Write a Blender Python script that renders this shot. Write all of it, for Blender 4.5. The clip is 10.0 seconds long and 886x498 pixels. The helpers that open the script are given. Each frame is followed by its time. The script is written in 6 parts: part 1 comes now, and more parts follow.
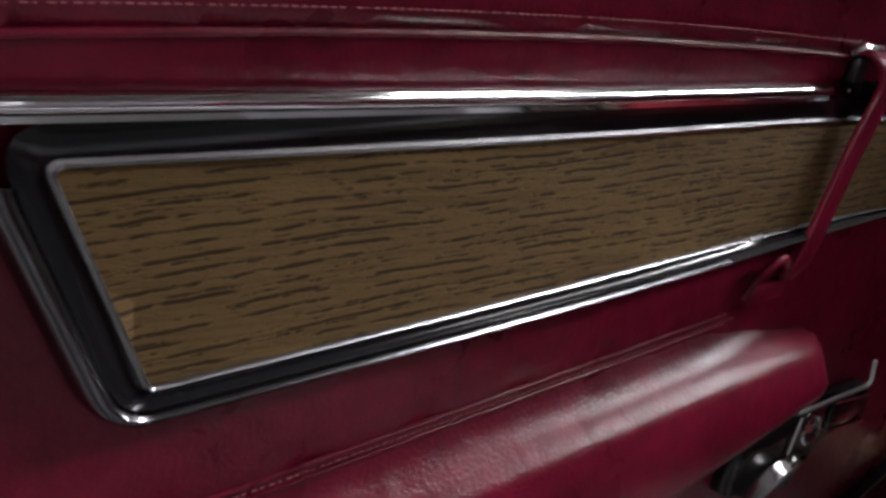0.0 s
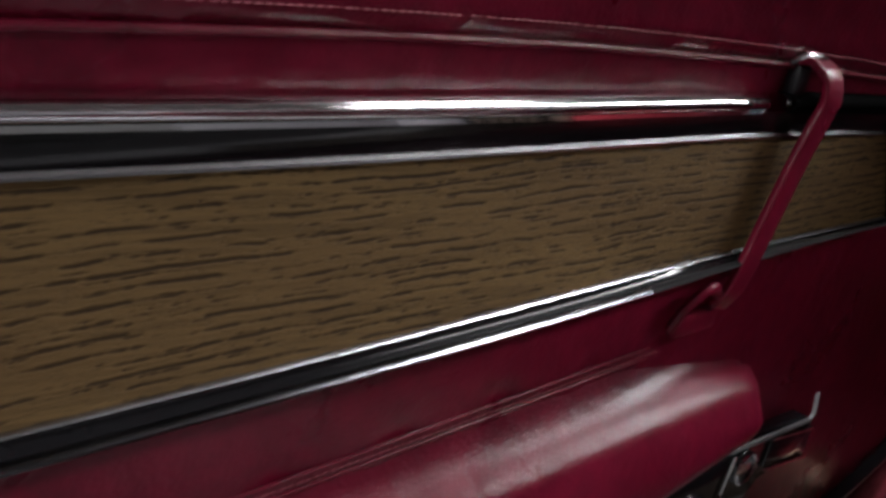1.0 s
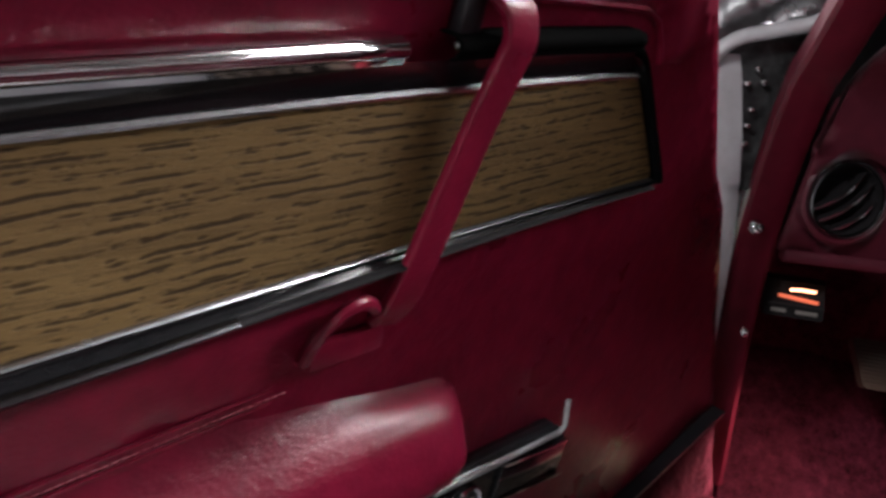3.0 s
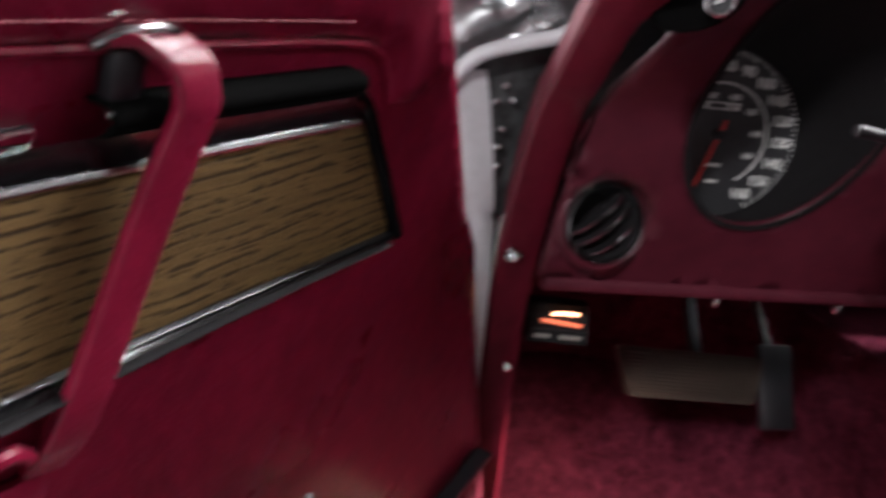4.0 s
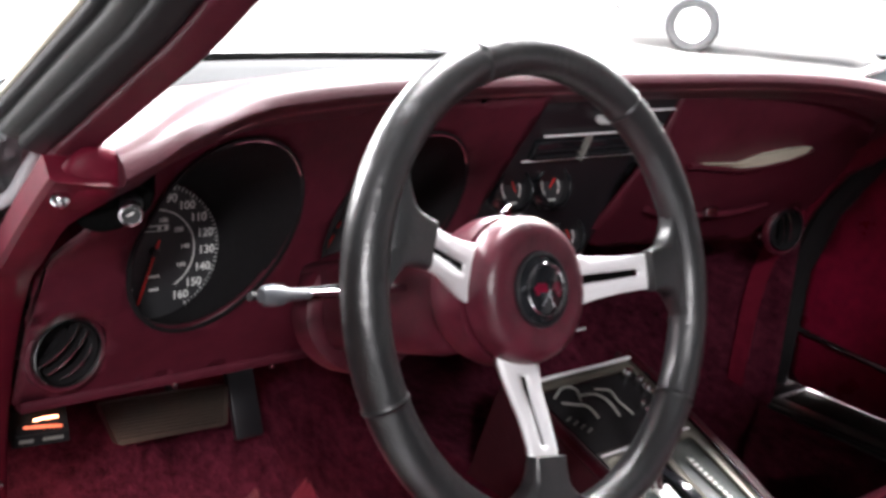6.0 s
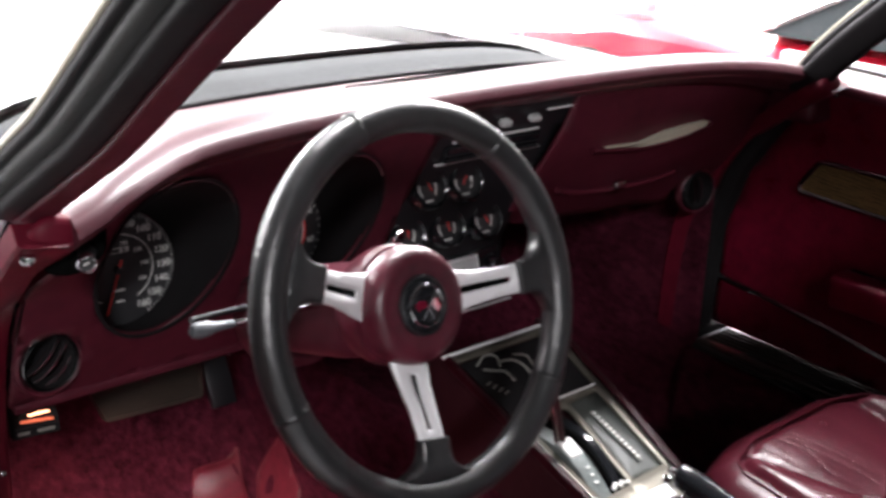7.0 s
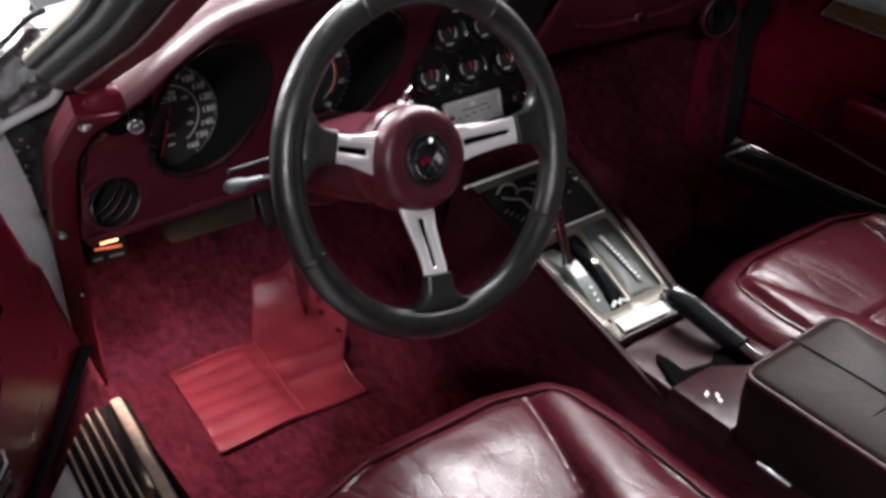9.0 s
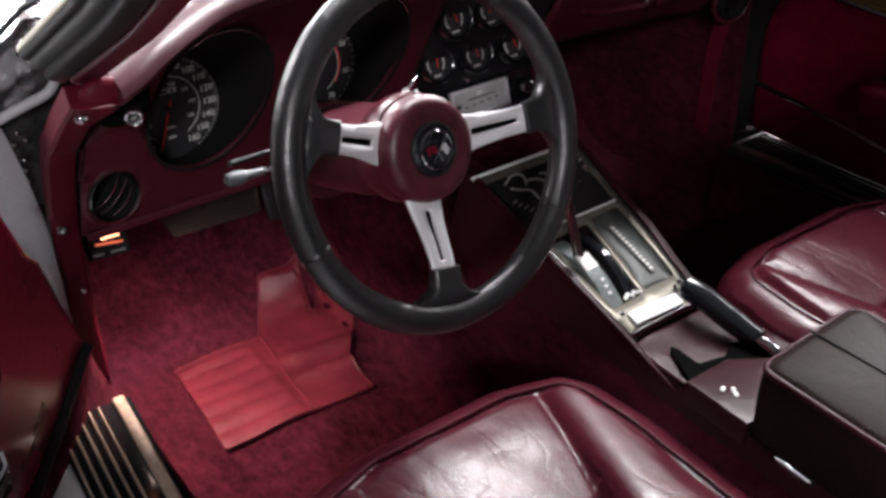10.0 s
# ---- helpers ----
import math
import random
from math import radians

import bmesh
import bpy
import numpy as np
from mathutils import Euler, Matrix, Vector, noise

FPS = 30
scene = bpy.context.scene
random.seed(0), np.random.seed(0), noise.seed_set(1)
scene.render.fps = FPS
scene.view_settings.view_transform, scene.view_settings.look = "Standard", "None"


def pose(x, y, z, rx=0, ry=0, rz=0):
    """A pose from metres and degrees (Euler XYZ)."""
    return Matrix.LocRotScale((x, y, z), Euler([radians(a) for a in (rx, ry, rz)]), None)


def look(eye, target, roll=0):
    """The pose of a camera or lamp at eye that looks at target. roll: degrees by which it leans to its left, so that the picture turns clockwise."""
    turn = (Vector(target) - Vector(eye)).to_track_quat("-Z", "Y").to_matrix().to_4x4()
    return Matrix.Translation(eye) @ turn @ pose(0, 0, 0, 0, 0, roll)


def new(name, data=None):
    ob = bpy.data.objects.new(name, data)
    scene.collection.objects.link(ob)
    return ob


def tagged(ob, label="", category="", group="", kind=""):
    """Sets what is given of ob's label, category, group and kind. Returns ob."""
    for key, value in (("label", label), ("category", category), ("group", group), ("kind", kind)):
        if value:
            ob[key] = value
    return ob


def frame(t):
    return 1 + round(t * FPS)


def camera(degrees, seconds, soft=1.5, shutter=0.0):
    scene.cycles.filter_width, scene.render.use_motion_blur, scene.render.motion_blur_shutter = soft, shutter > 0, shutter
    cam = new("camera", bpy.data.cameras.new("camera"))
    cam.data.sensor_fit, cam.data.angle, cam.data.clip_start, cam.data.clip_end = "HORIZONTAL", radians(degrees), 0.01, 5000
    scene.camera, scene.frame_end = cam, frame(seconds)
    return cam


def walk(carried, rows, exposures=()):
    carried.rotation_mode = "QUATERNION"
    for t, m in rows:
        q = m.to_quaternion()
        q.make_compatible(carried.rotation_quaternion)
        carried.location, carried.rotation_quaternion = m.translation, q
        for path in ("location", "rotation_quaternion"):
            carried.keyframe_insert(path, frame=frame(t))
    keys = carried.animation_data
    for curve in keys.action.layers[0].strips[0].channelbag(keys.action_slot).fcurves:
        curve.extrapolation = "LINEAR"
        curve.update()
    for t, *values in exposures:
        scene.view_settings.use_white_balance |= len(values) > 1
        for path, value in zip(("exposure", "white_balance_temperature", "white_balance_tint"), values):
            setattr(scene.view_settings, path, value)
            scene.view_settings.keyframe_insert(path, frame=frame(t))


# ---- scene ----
# Car axes: x to the passenger's side from the centre line, y forward, z up from the garage floor.
cam = camera(45.8, 10.0, soft=3.2, shutter=0.6)
PATH = [
    (0, -1.0648, -0.7984, 0.8056, 79.83, -5.22, 9.06),
    (0.5, -1.0480, -0.7651, 0.8037, 80.04, -5.15, 8.30),
    (1, -1.0263, -0.7108, 0.8156, 79.59, -6.45, 7.83),
    (1.5, -1.0017, -0.6549, 0.8359, 78.84, -7.67, 7.12),
    (2, -0.9493, -0.5735, 0.8312, 77.52, -6.02, 5.30),
    (2.2, -0.9310, -0.5472, 0.8336, 76.07, -6.05, 4.77),
    (3.3, -0.8555, -0.4610, 0.8506, 74.31, -5.60, 2.76),
    (3.5, -0.8479, -0.4303, 0.8560, 73.66, -5.62, 0.26),
    (4, -0.8393, -0.3820, 0.8733, 75.10, -5.80, -8.70),
    (4.5, -0.8388, -0.3460, 0.8933, 76.59, -5.99, -20.40),
    (5, -0.8328, -0.3679, 0.9485, 77.70, -6.76, -29.54),
    (5.5, -0.8503, -0.4279, 1.0166, 76.12, -5.88, -35.30),
    (5.7, -0.8580, -0.4612, 1.0414, 75.26, -5.92, -36.72),
    (6.8, -0.8992, -0.6324, 1.2163, 69.39, -1.44, -38.44),
    (7, -0.8926, -0.6718, 1.2362, 69.10, -1.72, -38.71),
    (7.5, -0.8836, -0.7229, 1.2864, 66.71, -1.52, -38.92),
    (8, -0.8824, -0.7574, 1.3221, 63.01, -1.92, -36.35),
    (8.2, -0.8878, -0.7641, 1.3372, 61.47, -1.56, -35.46),
    (8.5, -0.8900, -0.7769, 1.3470, 59.99, -0.83, -34.93),
    (9, -0.8964, -0.7865, 1.3534, 57.53, 0.47, -35.49),
    (9.5, -0.8934, -0.7777, 1.3491, 56.96, 0.49, -35.46),
    (10, -0.8802, -0.7634, 1.3380, 57.03, 1.10, -35.40),
]
EXPOSURES = [(0.0, 0.2), (2.0, 0.35), (3.5, 1.18), (4.0, 1.48), (4.5, 1.5), (5.0, 1.68), (5.7, 1.68), (7.0, 0.95), (8.5, 0.65), (9.2, 0.5), (10.0, 0.48)]
walk(cam, [(t, pose(x, y, z, rx, ry, rz)) for t, x, y, z, rx, ry, rz in PATH], EXPOSURES)

# ---- light ----
from mathutils.geometry import delaunay_2d_cdt

# Panels are all unseen: some follow glints and shadows, the rest are added fill.
# ceiling light panels: x, y, turn, watts
LIGHTS = [(1.3, 1.5, 0, 300), (4.6, 1.5, 90, 110), (5.6, 3.4, 90, 640), (6.9, 5.4, 90, 720), (-4.0, -5.3, 30, 280), (-3.2, 5.0, 90, 360), (0.4, 8.5, 0, 1550), (6.0, 8.5, 0, 1300), (-5.0, 9.5, 0, 1000), (11.5, 8.0, 90, 250)]
BULB_WATTS = 10.0
world = bpy.data.worlds.new("world")
scene.world = world
world.use_nodes = True
wn = world.node_tree.nodes
wl = world.node_tree.links
sky = wn.new("ShaderNodeTexSky")
sky.sky_type, sky.sun_disc = "NISHITA", False
sky.sun_elevation, sky.sun_rotation = radians(40), radians(20)
wl.new(sky.outputs[0], wn["Background"].inputs[0])
wn["Background"].inputs[1].default_value = 0.08


def area_lamp(name, m, sx, sy, watts, color):
    d = bpy.data.lights.new(name, "AREA")
    d.shape, d.size, d.size_y, d.energy, d.color = "RECTANGLE", sx, sy, watts, color
    ob = new(name, d)
    ob.matrix_world = m
    return ob


TUBE_WHITE = (1.0, 0.97, 1.0)


# ---- materials ----
def principled(name):
    m = bpy.data.materials.new(name)
    m.use_nodes = True
    return m, m.node_tree.nodes, m.node_tree.links, m.node_tree.nodes["Principled BSDF"]


def noise_node(n, l, scale, detail=4.0, rough=0.55, stretch=None, coord="Object"):
    t = n.new("ShaderNodeTexCoord")
    s = n.new("ShaderNodeTexNoise")
    s.inputs["Scale"].default_value, s.inputs["Detail"].default_value, s.inputs["Roughness"].default_value = scale, detail, rough
    if stretch:
        mp = n.new("ShaderNodeMapping")
        mp.inputs["Scale"].default_value = stretch
        l.new(t.outputs[coord], mp.inputs[0])
        l.new(mp.outputs[0], s.inputs["Vector"])
    else:
        l.new(t.outputs[coord], s.inputs["Vector"])
    return s


def ramp(n, l, source, stops):
    r = n.new("ShaderNodeValToRGB")
    e = r.color_ramp.elements
    while len(e) < len(stops):
        e.new(0.5)
    for k, (pos, c) in zip(e, stops):
        k.position, k.color = pos, (*c, 1) if len(c) == 3 else c
    l.new(source, r.inputs[0])
    return r


def add_bump(n, l, b, height, strength, distance=0.001):
    k = n.new("ShaderNodeBump")
    k.inputs["Strength"].default_value, k.inputs["Distance"].default_value = strength, distance
    l.new(height, k.inputs["Height"])
    old = b.inputs["Normal"].links
    if old:
        l.new(old[0].from_socket, k.inputs["Normal"])
    l.new(k.outputs[0], b.inputs["Normal"])


def surface(name, color, rough=0.5, metal=0.0, var=0.2, big=7.0, fine=150.0, bump=0.15, rough_var=0.1, coat=0.0, sheen=0.0, spec=0.5):
    """A worn surface: colour drifts at two scales, and fine relief."""
    m, n, l, b = principled(name)
    one, two = noise_node(n, l, big), noise_node(n, l, fine, 3.0)
    mix = n.new("ShaderNodeMath")
    mix.operation, mix.inputs[1].default_value = "MULTIPLY_ADD", 0.6
    l.new(one.outputs["Fac"], mix.inputs[0])
    half = n.new("ShaderNodeMath")
    half.operation, half.inputs[1].default_value = "MULTIPLY", 0.4
    l.new(two.outputs["Fac"], half.inputs[0])
    l.new(half.outputs[0], mix.inputs[2])
    lo, hi = [c * (1 - var) for c in color], [min(1, c * (1 + var)) for c in color]
    l.new(ramp(n, l, mix.outputs[0], [(0.3, lo), (0.7, hi)]).outputs[0], b.inputs["Base Color"])
    rr = n.new("ShaderNodeMapRange")
    rr.inputs["To Min"].default_value, rr.inputs["To Max"].default_value = max(0.02, rough - rough_var), min(1, rough + rough_var)
    l.new(one.outputs["Fac"], rr.inputs["Value"])
    l.new(rr.outputs[0], b.inputs["Roughness"])
    b.inputs["Metallic"].default_value, b.inputs["Specular IOR Level"].default_value = metal, spec
    b.inputs["Coat Weight"].default_value, b.inputs["Sheen Weight"].default_value = coat, sheen
    if bump:
        add_bump(n, l, b, two.outputs["Fac"], bump)
    return m


def leather(name, color, rough=0.38, grain=420.0, wrinkle=0.35, var=0.25, spec=0.5):
    m = surface(name, color, rough, var=var, big=9.0, fine=60.0, bump=0.0, rough_var=0.08, spec=spec)
    n, l, b = m.node_tree.nodes, m.node_tree.links, m.node_tree.nodes["Principled BSDF"]
    t = n.new("ShaderNodeTexCoord")
    v = n.new("ShaderNodeTexVoronoi")
    v.inputs["Scale"].default_value = grain
    l.new(t.outputs["Object"], v.inputs["Vector"])
    add_bump(n, l, b, v.outputs["Distance"], 0.25, 0.0006)
    if wrinkle:
        w = noise_node(n, l, 26.0, 6.0, 0.6)
        w.inputs["Distortion"].default_value = 1.2
        add_bump(n, l, b, w.outputs["Fac"], wrinkle, 0.004)
    return m


def carpet(name, color):
    """Cut pile: fine tufts, brushed lighter and darker patches."""
    m, n, l, b = principled(name)
    tuft = noise_node(n, l, 520.0, 2.0, 0.7).outputs["Fac"]
    clump = noise_node(n, l, 70.0, 3.0, 0.6, (1.0, 0.55, 1.0)).outputs["Fac"]
    patch = noise_node(n, l, 9.0, 3.0, 0.6, (1.0, 0.6, 1.0)).outputs["Fac"]
    k = n.new("ShaderNodeMath")
    k.operation, k.inputs[1].default_value = "MULTIPLY_ADD", 0.35
    l.new(tuft, k.inputs[0])
    k2 = n.new("ShaderNodeMath")
    k2.operation, k2.inputs[1].default_value = "MULTIPLY_ADD", 0.30
    l.new(clump, k2.inputs[0])
    k3 = n.new("ShaderNodeMath")
    k3.operation, k3.inputs[1].default_value = "MULTIPLY", 0.35
    l.new(patch, k3.inputs[0])
    l.new(k3.outputs[0], k2.inputs[2])
    l.new(k2.outputs[0], k.inputs[2])
    lo, hi = [c * 0.12 for c in color], [c * 1.45 for c in color]
    l.new(ramp(n, l, k.outputs[0], [(0.36, lo), (0.64, hi)]).outputs[0], b.inputs["Base Color"])
    b.inputs["Roughness"].default_value, b.inputs["Specular IOR Level"].default_value = 0.95, 0.04
    add_bump(n, l, b, tuft, 1.0, 0.004)
    add_bump(n, l, b, clump, 0.8, 0.008)
    return m


def calc(n, l, op, *args):
    """One maths node; an argument is a socket or a number."""
    k = n.new("ShaderNodeMath")
    k.operation = op
    for s, v in zip(k.inputs, args):
        if isinstance(v, (int, float)):
            s.default_value = v
        else:
            l.new(v, s)
    return k.outputs[0]


def wood(name, light, mid, dark, slope=0.075):
    """Oak veneer: swaying grain lines broken into ragged dashes along local x, with fine pores between."""
    m, n, l, b = principled(name)
    t = n.new("ShaderNodeTexCoord")
    sep = n.new("ShaderNodeSeparateXYZ")
    l.new(t.outputs["Object"], sep.inputs[0])
    x = sep.outputs[0]
    sway = noise_node(n, l, 1.0, 2.0, 0.5, (6.0, 14.0, 6.0)).outputs["Fac"]
    ripple = noise_node(n, l, 1.0, 3.0, 0.6, (55.0, 60.0, 20.0)).outputs["Fac"]
    y = calc(n, l, "MULTIPLY_ADD", x, -slope, sep.outputs[1])
    y = calc(n, l, "MULTIPLY_ADD", sway, 0.012, y)
    y = calc(n, l, "MULTIPLY_ADD", ripple, 0.0026, y)

    def smooth(v, lo, hi):
        e = n.new("ShaderNodeMapRange")
        e.interpolation_type = "SMOOTHSTEP"
        e.inputs["From Min"].default_value, e.inputs["From Max"].default_value = lo, hi
        l.new(v, e.inputs["Value"])
        return e.outputs[0]

    def lines(pitch, run, lo, hi, width, seed):
        """Rows of dashes: each row breaks up by its own noise along x, with uneven thickness."""
        v = calc(n, l, "MULTIPLY_ADD", y, 1 / pitch, seed)
        row, fv = calc(n, l, "FLOOR", v), calc(n, l, "FRACT", v)
        com = n.new("ShaderNodeCombineXYZ")
        l.new(calc(n, l, "MULTIPLY", x, run), com.inputs[0])
        l.new(calc(n, l, "MULTIPLY_ADD", row, 7.31, seed), com.inputs[1])
        k = n.new("ShaderNodeTexNoise")
        k.inputs["Scale"].default_value, k.inputs["Detail"].default_value, k.inputs["Roughness"].default_value = 1.0, 4.0, 0.65
        l.new(com.outputs[0], k.inputs["Vector"])
        on = smooth(k.outputs["Fac"], lo, hi)
        wide = calc(n, l, "MULTIPLY_ADD", on, width, 0.02)
        d = calc(n, l, "ABSOLUTE", calc(n, l, "SUBTRACT", fv, 0.5))
        core = smooth(calc(n, l, "DIVIDE", d, wide), 1.0, 0.25)
        return calc(n, l, "MULTIPLY", core, on)

    pore = lines(0.0062, 26.0, 0.40, 0.54, 0.20, 0.0)
    pore = calc(n, l, "MAXIMUM", pore, calc(n, l, "MULTIPLY", lines(0.0048, 62.0, 0.46, 0.60, 0.22, 3.7), 0.85))
    speck = noise_node(n, l, 1.0, 3.0, 0.65, (130.0, 1300.0, 60.0)).outputs["Fac"]
    fine = calc(n, l, "MULTIPLY", smooth(speck, 0.54, 0.68), 0.5)
    pore = calc(n, l, "MAXIMUM", pore, fine)
    band = noise_node(n, l, 1.0, 5.0, 0.65, (5.0, 150.0, 20.0))
    base = ramp(n, l, band.outputs["Fac"], [(0.30, mid), (0.5, light), (0.60, mid), (0.75, light)])
    stain = noise_node(n, l, 1.0, 1.0, 0.5, (4.0, 14.0, 5.0))
    tone = ramp(n, l, stain.outputs["Fac"], [(0.3, (0.84, 0.81, 0.80)), (0.7, (1.10, 1.10, 1.06))])
    mul = n.new("ShaderNodeMix")
    mul.data_type, mul.blend_type = "RGBA", "MULTIPLY"
    mul.inputs["Factor"].default_value = 1.0
    l.new(base.outputs[0], mul.inputs["A"])
    l.new(tone.outputs[0], mul.inputs["B"])
    mix = n.new("ShaderNodeMix")
    mix.data_type = "RGBA"
    l.new(calc(n, l, "MULTIPLY", pore, 0.86), mix.inputs["Factor"])
    l.new(mul.outputs["Result"], mix.inputs["A"])
    mix.inputs["B"].default_value = (*dark, 1)
    l.new(mix.outputs["Result"], b.inputs["Base Color"])
    b.inputs["Roughness"].default_value, b.inputs["Specular IOR Level"].default_value = 0.6, 0.10
    add_bump(n, l, b, calc(n, l, "SUBTRACT", 1.0, pore), 0.5, 0.0006)
    return m


def glow(name, color, strength):
    m, n, l, b = principled(name)
    b.inputs["Emission Color"].default_value, b.inputs["Emission Strength"].default_value = (*color, 1), strength
    b.inputs["Base Color"].default_value = (*color, 1)
    return m


VINYL = leather("red_vinyl", (0.150, 0.0052, 0.0225), 0.29, 380.0, 0.22, 0.45, 0.29)
VINYL_DASH = leather("red_dash_vinyl", (0.072, 0.0098, 0.0190), 0.44, 420.0, 0.08, 0.35, 0.32)
HUB_VINYL = leather("worn_hub_vinyl", (0.070, 0.0085, 0.0175), 0.36, 420.0, 0.22, 0.6, 0.55)
# Paler than the dash vinyl: glare on the pad is put into its colour.
PAD_VINYL = leather("glare_pad_vinyl", (0.080, 0.021, 0.030), 0.38, 420.0, 0.08, 0.3, 0.62)
SEAT = leather("oxblood_leather", (0.060, 0.0078, 0.0148), 0.30, 330.0, 0.0, 0.35, 0.36)


def add_creases(m, scale, depth, stretch):
    """Sharp shallow folds, thicker in some places than in others."""
    n, l, b = m.node_tree.nodes, m.node_tree.links, m.node_tree.nodes["Principled BSDF"]
    w = noise_node(n, l, scale, 3.0, 0.55, stretch)
    w.inputs["Distortion"].default_value = 0.8
    fold = calc(n, l, "POWER", calc(n, l, "ABSOLUTE", calc(n, l, "SUBTRACT", w.outputs["Fac"], 0.5)), 0.45)
    add_bump(n, l, b, fold, 0.9, depth)


add_creases(SEAT, 9.0, 0.0016, (1.0, 0.35, 1.0))
add_creases(SEAT, 24.0, 0.0006, (1.0, 0.45, 1.0))
add_creases(SEAT, 60.0, 0.00018, (0.8, 1.0, 1.0))
SEAT_WELT = leather("dark_welt", (0.026, 0.0030, 0.0060), 0.42, 330.0, 0.0, 0.3, 0.18)
TRIM_RED = leather("red_trim", (0.112, 0.0070, 0.0190), 0.46, 420.0, 0.06, 0.3, 0.16)
CARPET = carpet("red_carpet", (0.104, 0.0165, 0.0330))
MAT_VINYL = leather("red_heel_pad", (0.150, 0.018, 0.032), 0.42, 300.0, 0.4, 0.45)
STITCH = surface("thread", (0.42, 0.12, 0.15), 0.8, var=0.2)
OAK = wood("oak_veneer", (0.178, 0.114, 0.048), (0.124, 0.079, 0.034), (0.020, 0.012, 0.008))
CHROME = surface("chrome", (0.68, 0.68, 0.70), 0.06, 1.0, 0.06, 12.0, 300.0, 0.02, 0.03)
CHROME_WORN = surface("worn_chrome", (0.62, 0.61, 0.62), 0.2, 1.0, 0.15, 20.0, 220.0, 0.1, 0.1)
# Chrome with its dark reflections put into the base colour.
SHADED_CHROME = surface("shaded_chrome", (0.13, 0.13, 0.14), 0.18, 1.0, 0.2, 12.0, 300.0, 0.02, 0.04)
BEAD_METAL = surface("dull_bead", (0.34, 0.34, 0.35), 0.26, 1.0, 0.2, 12.0, 300.0, 0.02, 0.04)
CHANNEL_BLACK = surface("channel_black", (0.007, 0.007, 0.008), 0.14, var=0.2, bump=0.02, rough_var=0.05, spec=0.28)
BLACK = surface("black_plastic", (0.012, 0.012, 0.014), 0.35, var=0.3, bump=0.06)
BLACK_GLOSS = surface("black_gloss", (0.010, 0.011, 0.013), 0.12, var=0.2, bump=0.02, rough_var=0.05)
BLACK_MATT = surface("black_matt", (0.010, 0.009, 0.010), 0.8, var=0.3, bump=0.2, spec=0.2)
CREAM = surface("cream_paint", (0.55, 0.53, 0.42), 0.4, var=0.12, bump=0.05)
RUBBER = surface("rubber", (0.014, 0.015, 0.016), 0.6, var=0.35, bump=0.2, spec=0.25)
GREY_STRIP = surface("grey_weatherstrip", (0.044, 0.047, 0.046), 0.55, var=0.2, bump=0.1, spec=0.25)
RIM_LEATHER = leather("black_leather", (0.0135, 0.0145, 0.0155), 0.33, 520.0, 0.38, 0.5, 0.95)
ALLOY = surface("brushed_alloy", (0.80, 0.80, 0.81), 0.42, 0.1, 0.05, 10.0, 300.0, 0.05)
BRUSHED = surface("brushed_plate", (0.17, 0.165, 0.155), 0.5, 1.0, 0.35, 24.0, 260.0, 0.12)
SHIFT_PLATE = surface("satin_shift_plate", (0.15, 0.140, 0.116), 0.48, 0.7, 0.18, 30.0, 300.0, 0.1)
GEAR_PLATE = surface("gear_plate_grey", (0.15, 0.17, 0.165), 0.42, 0.0, 0.35, 30.0, 120.0, 0.04)
GEAR_PLATE_DARK = surface("green_grey_panel", (0.045, 0.052, 0.047), 0.5, 0.0, 0.3, 25.0, 160.0, 0.05)
# The lamp's warm light on the scuffed sill is put into this colour.
SILL_LIT = surface("lit_scuffed_sill", (0.40, 0.315, 0.25), 0.40, 0.0, 0.5, 36.0, 120.0, 0.3, 0.2)
# Aluminium darkened: shade on the passenger's sill is put into its colour.
SHADED_ALU = surface("shaded_aluminium", (0.03, 0.026, 0.024), 0.8, 0.0, 0.4, 20.0, 160.0, 0.2)
SILVER_PAINT = surface("silver_paint", (0.52, 0.52, 0.54), 0.4, 0.0, 0.12, 6.0, 120.0, 0.05, coat=0.3)
DIRTY_METAL = surface("dirty_metal", (0.36, 0.37, 0.38), 0.35, 0.6, 0.55, 22.0, 90.0, 0.5)
FOIL = surface("sealing_foil", (0.36, 0.37, 0.38), 0.30, 0.85, 0.45, 12.0, 60.0, 0.15)
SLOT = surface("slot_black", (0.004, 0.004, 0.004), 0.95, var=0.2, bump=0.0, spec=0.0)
TEAL = surface("teal_plastic", (0.06, 0.20, 0.21), 0.4, var=0.2)
COWL = surface("cowl_grey", (0.055, 0.057, 0.059), 0.85, var=0.3, bump=0.2, spec=0.08)
GREY_PAINT = surface("grey_paint", (0.20, 0.205, 0.21), 0.3, var=0.08, bump=0.0, coat=0.5)
RECESS = surface("dark_recess", (0.035, 0.036, 0.037), 0.35, 0.3, 0.8, 60.0, 160.0, 0.8)
WHITE_PAINT = surface("white_paint", (0.80, 0.80, 0.80), 0.25, var=0.05, bump=0.0, coat=0.5)
RED_PAINT = surface("red_paint", (0.55, 0.012, 0.035), 0.25, var=0.1, bump=0.0, coat=0.6)
DIAL = surface("dial_black", (0.022, 0.022, 0.024), 0.5, var=0.2, bump=0.05)
MARK = surface("dial_white", (0.80, 0.81, 0.78), 0.6, var=0.1, bump=0.0)
NEEDLE = surface("needle_red", (0.75, 0.03, 0.03), 0.5, var=0.1, bump=0.0)
PAPER = surface("yellowed_paper", (0.72, 0.70, 0.55), 0.7, var=0.1, bump=0.1)
BROWN_PAD = leather("brown_leather", (0.028, 0.0085, 0.0110), 0.34, 300.0, 0.26, 0.35, 0.2)
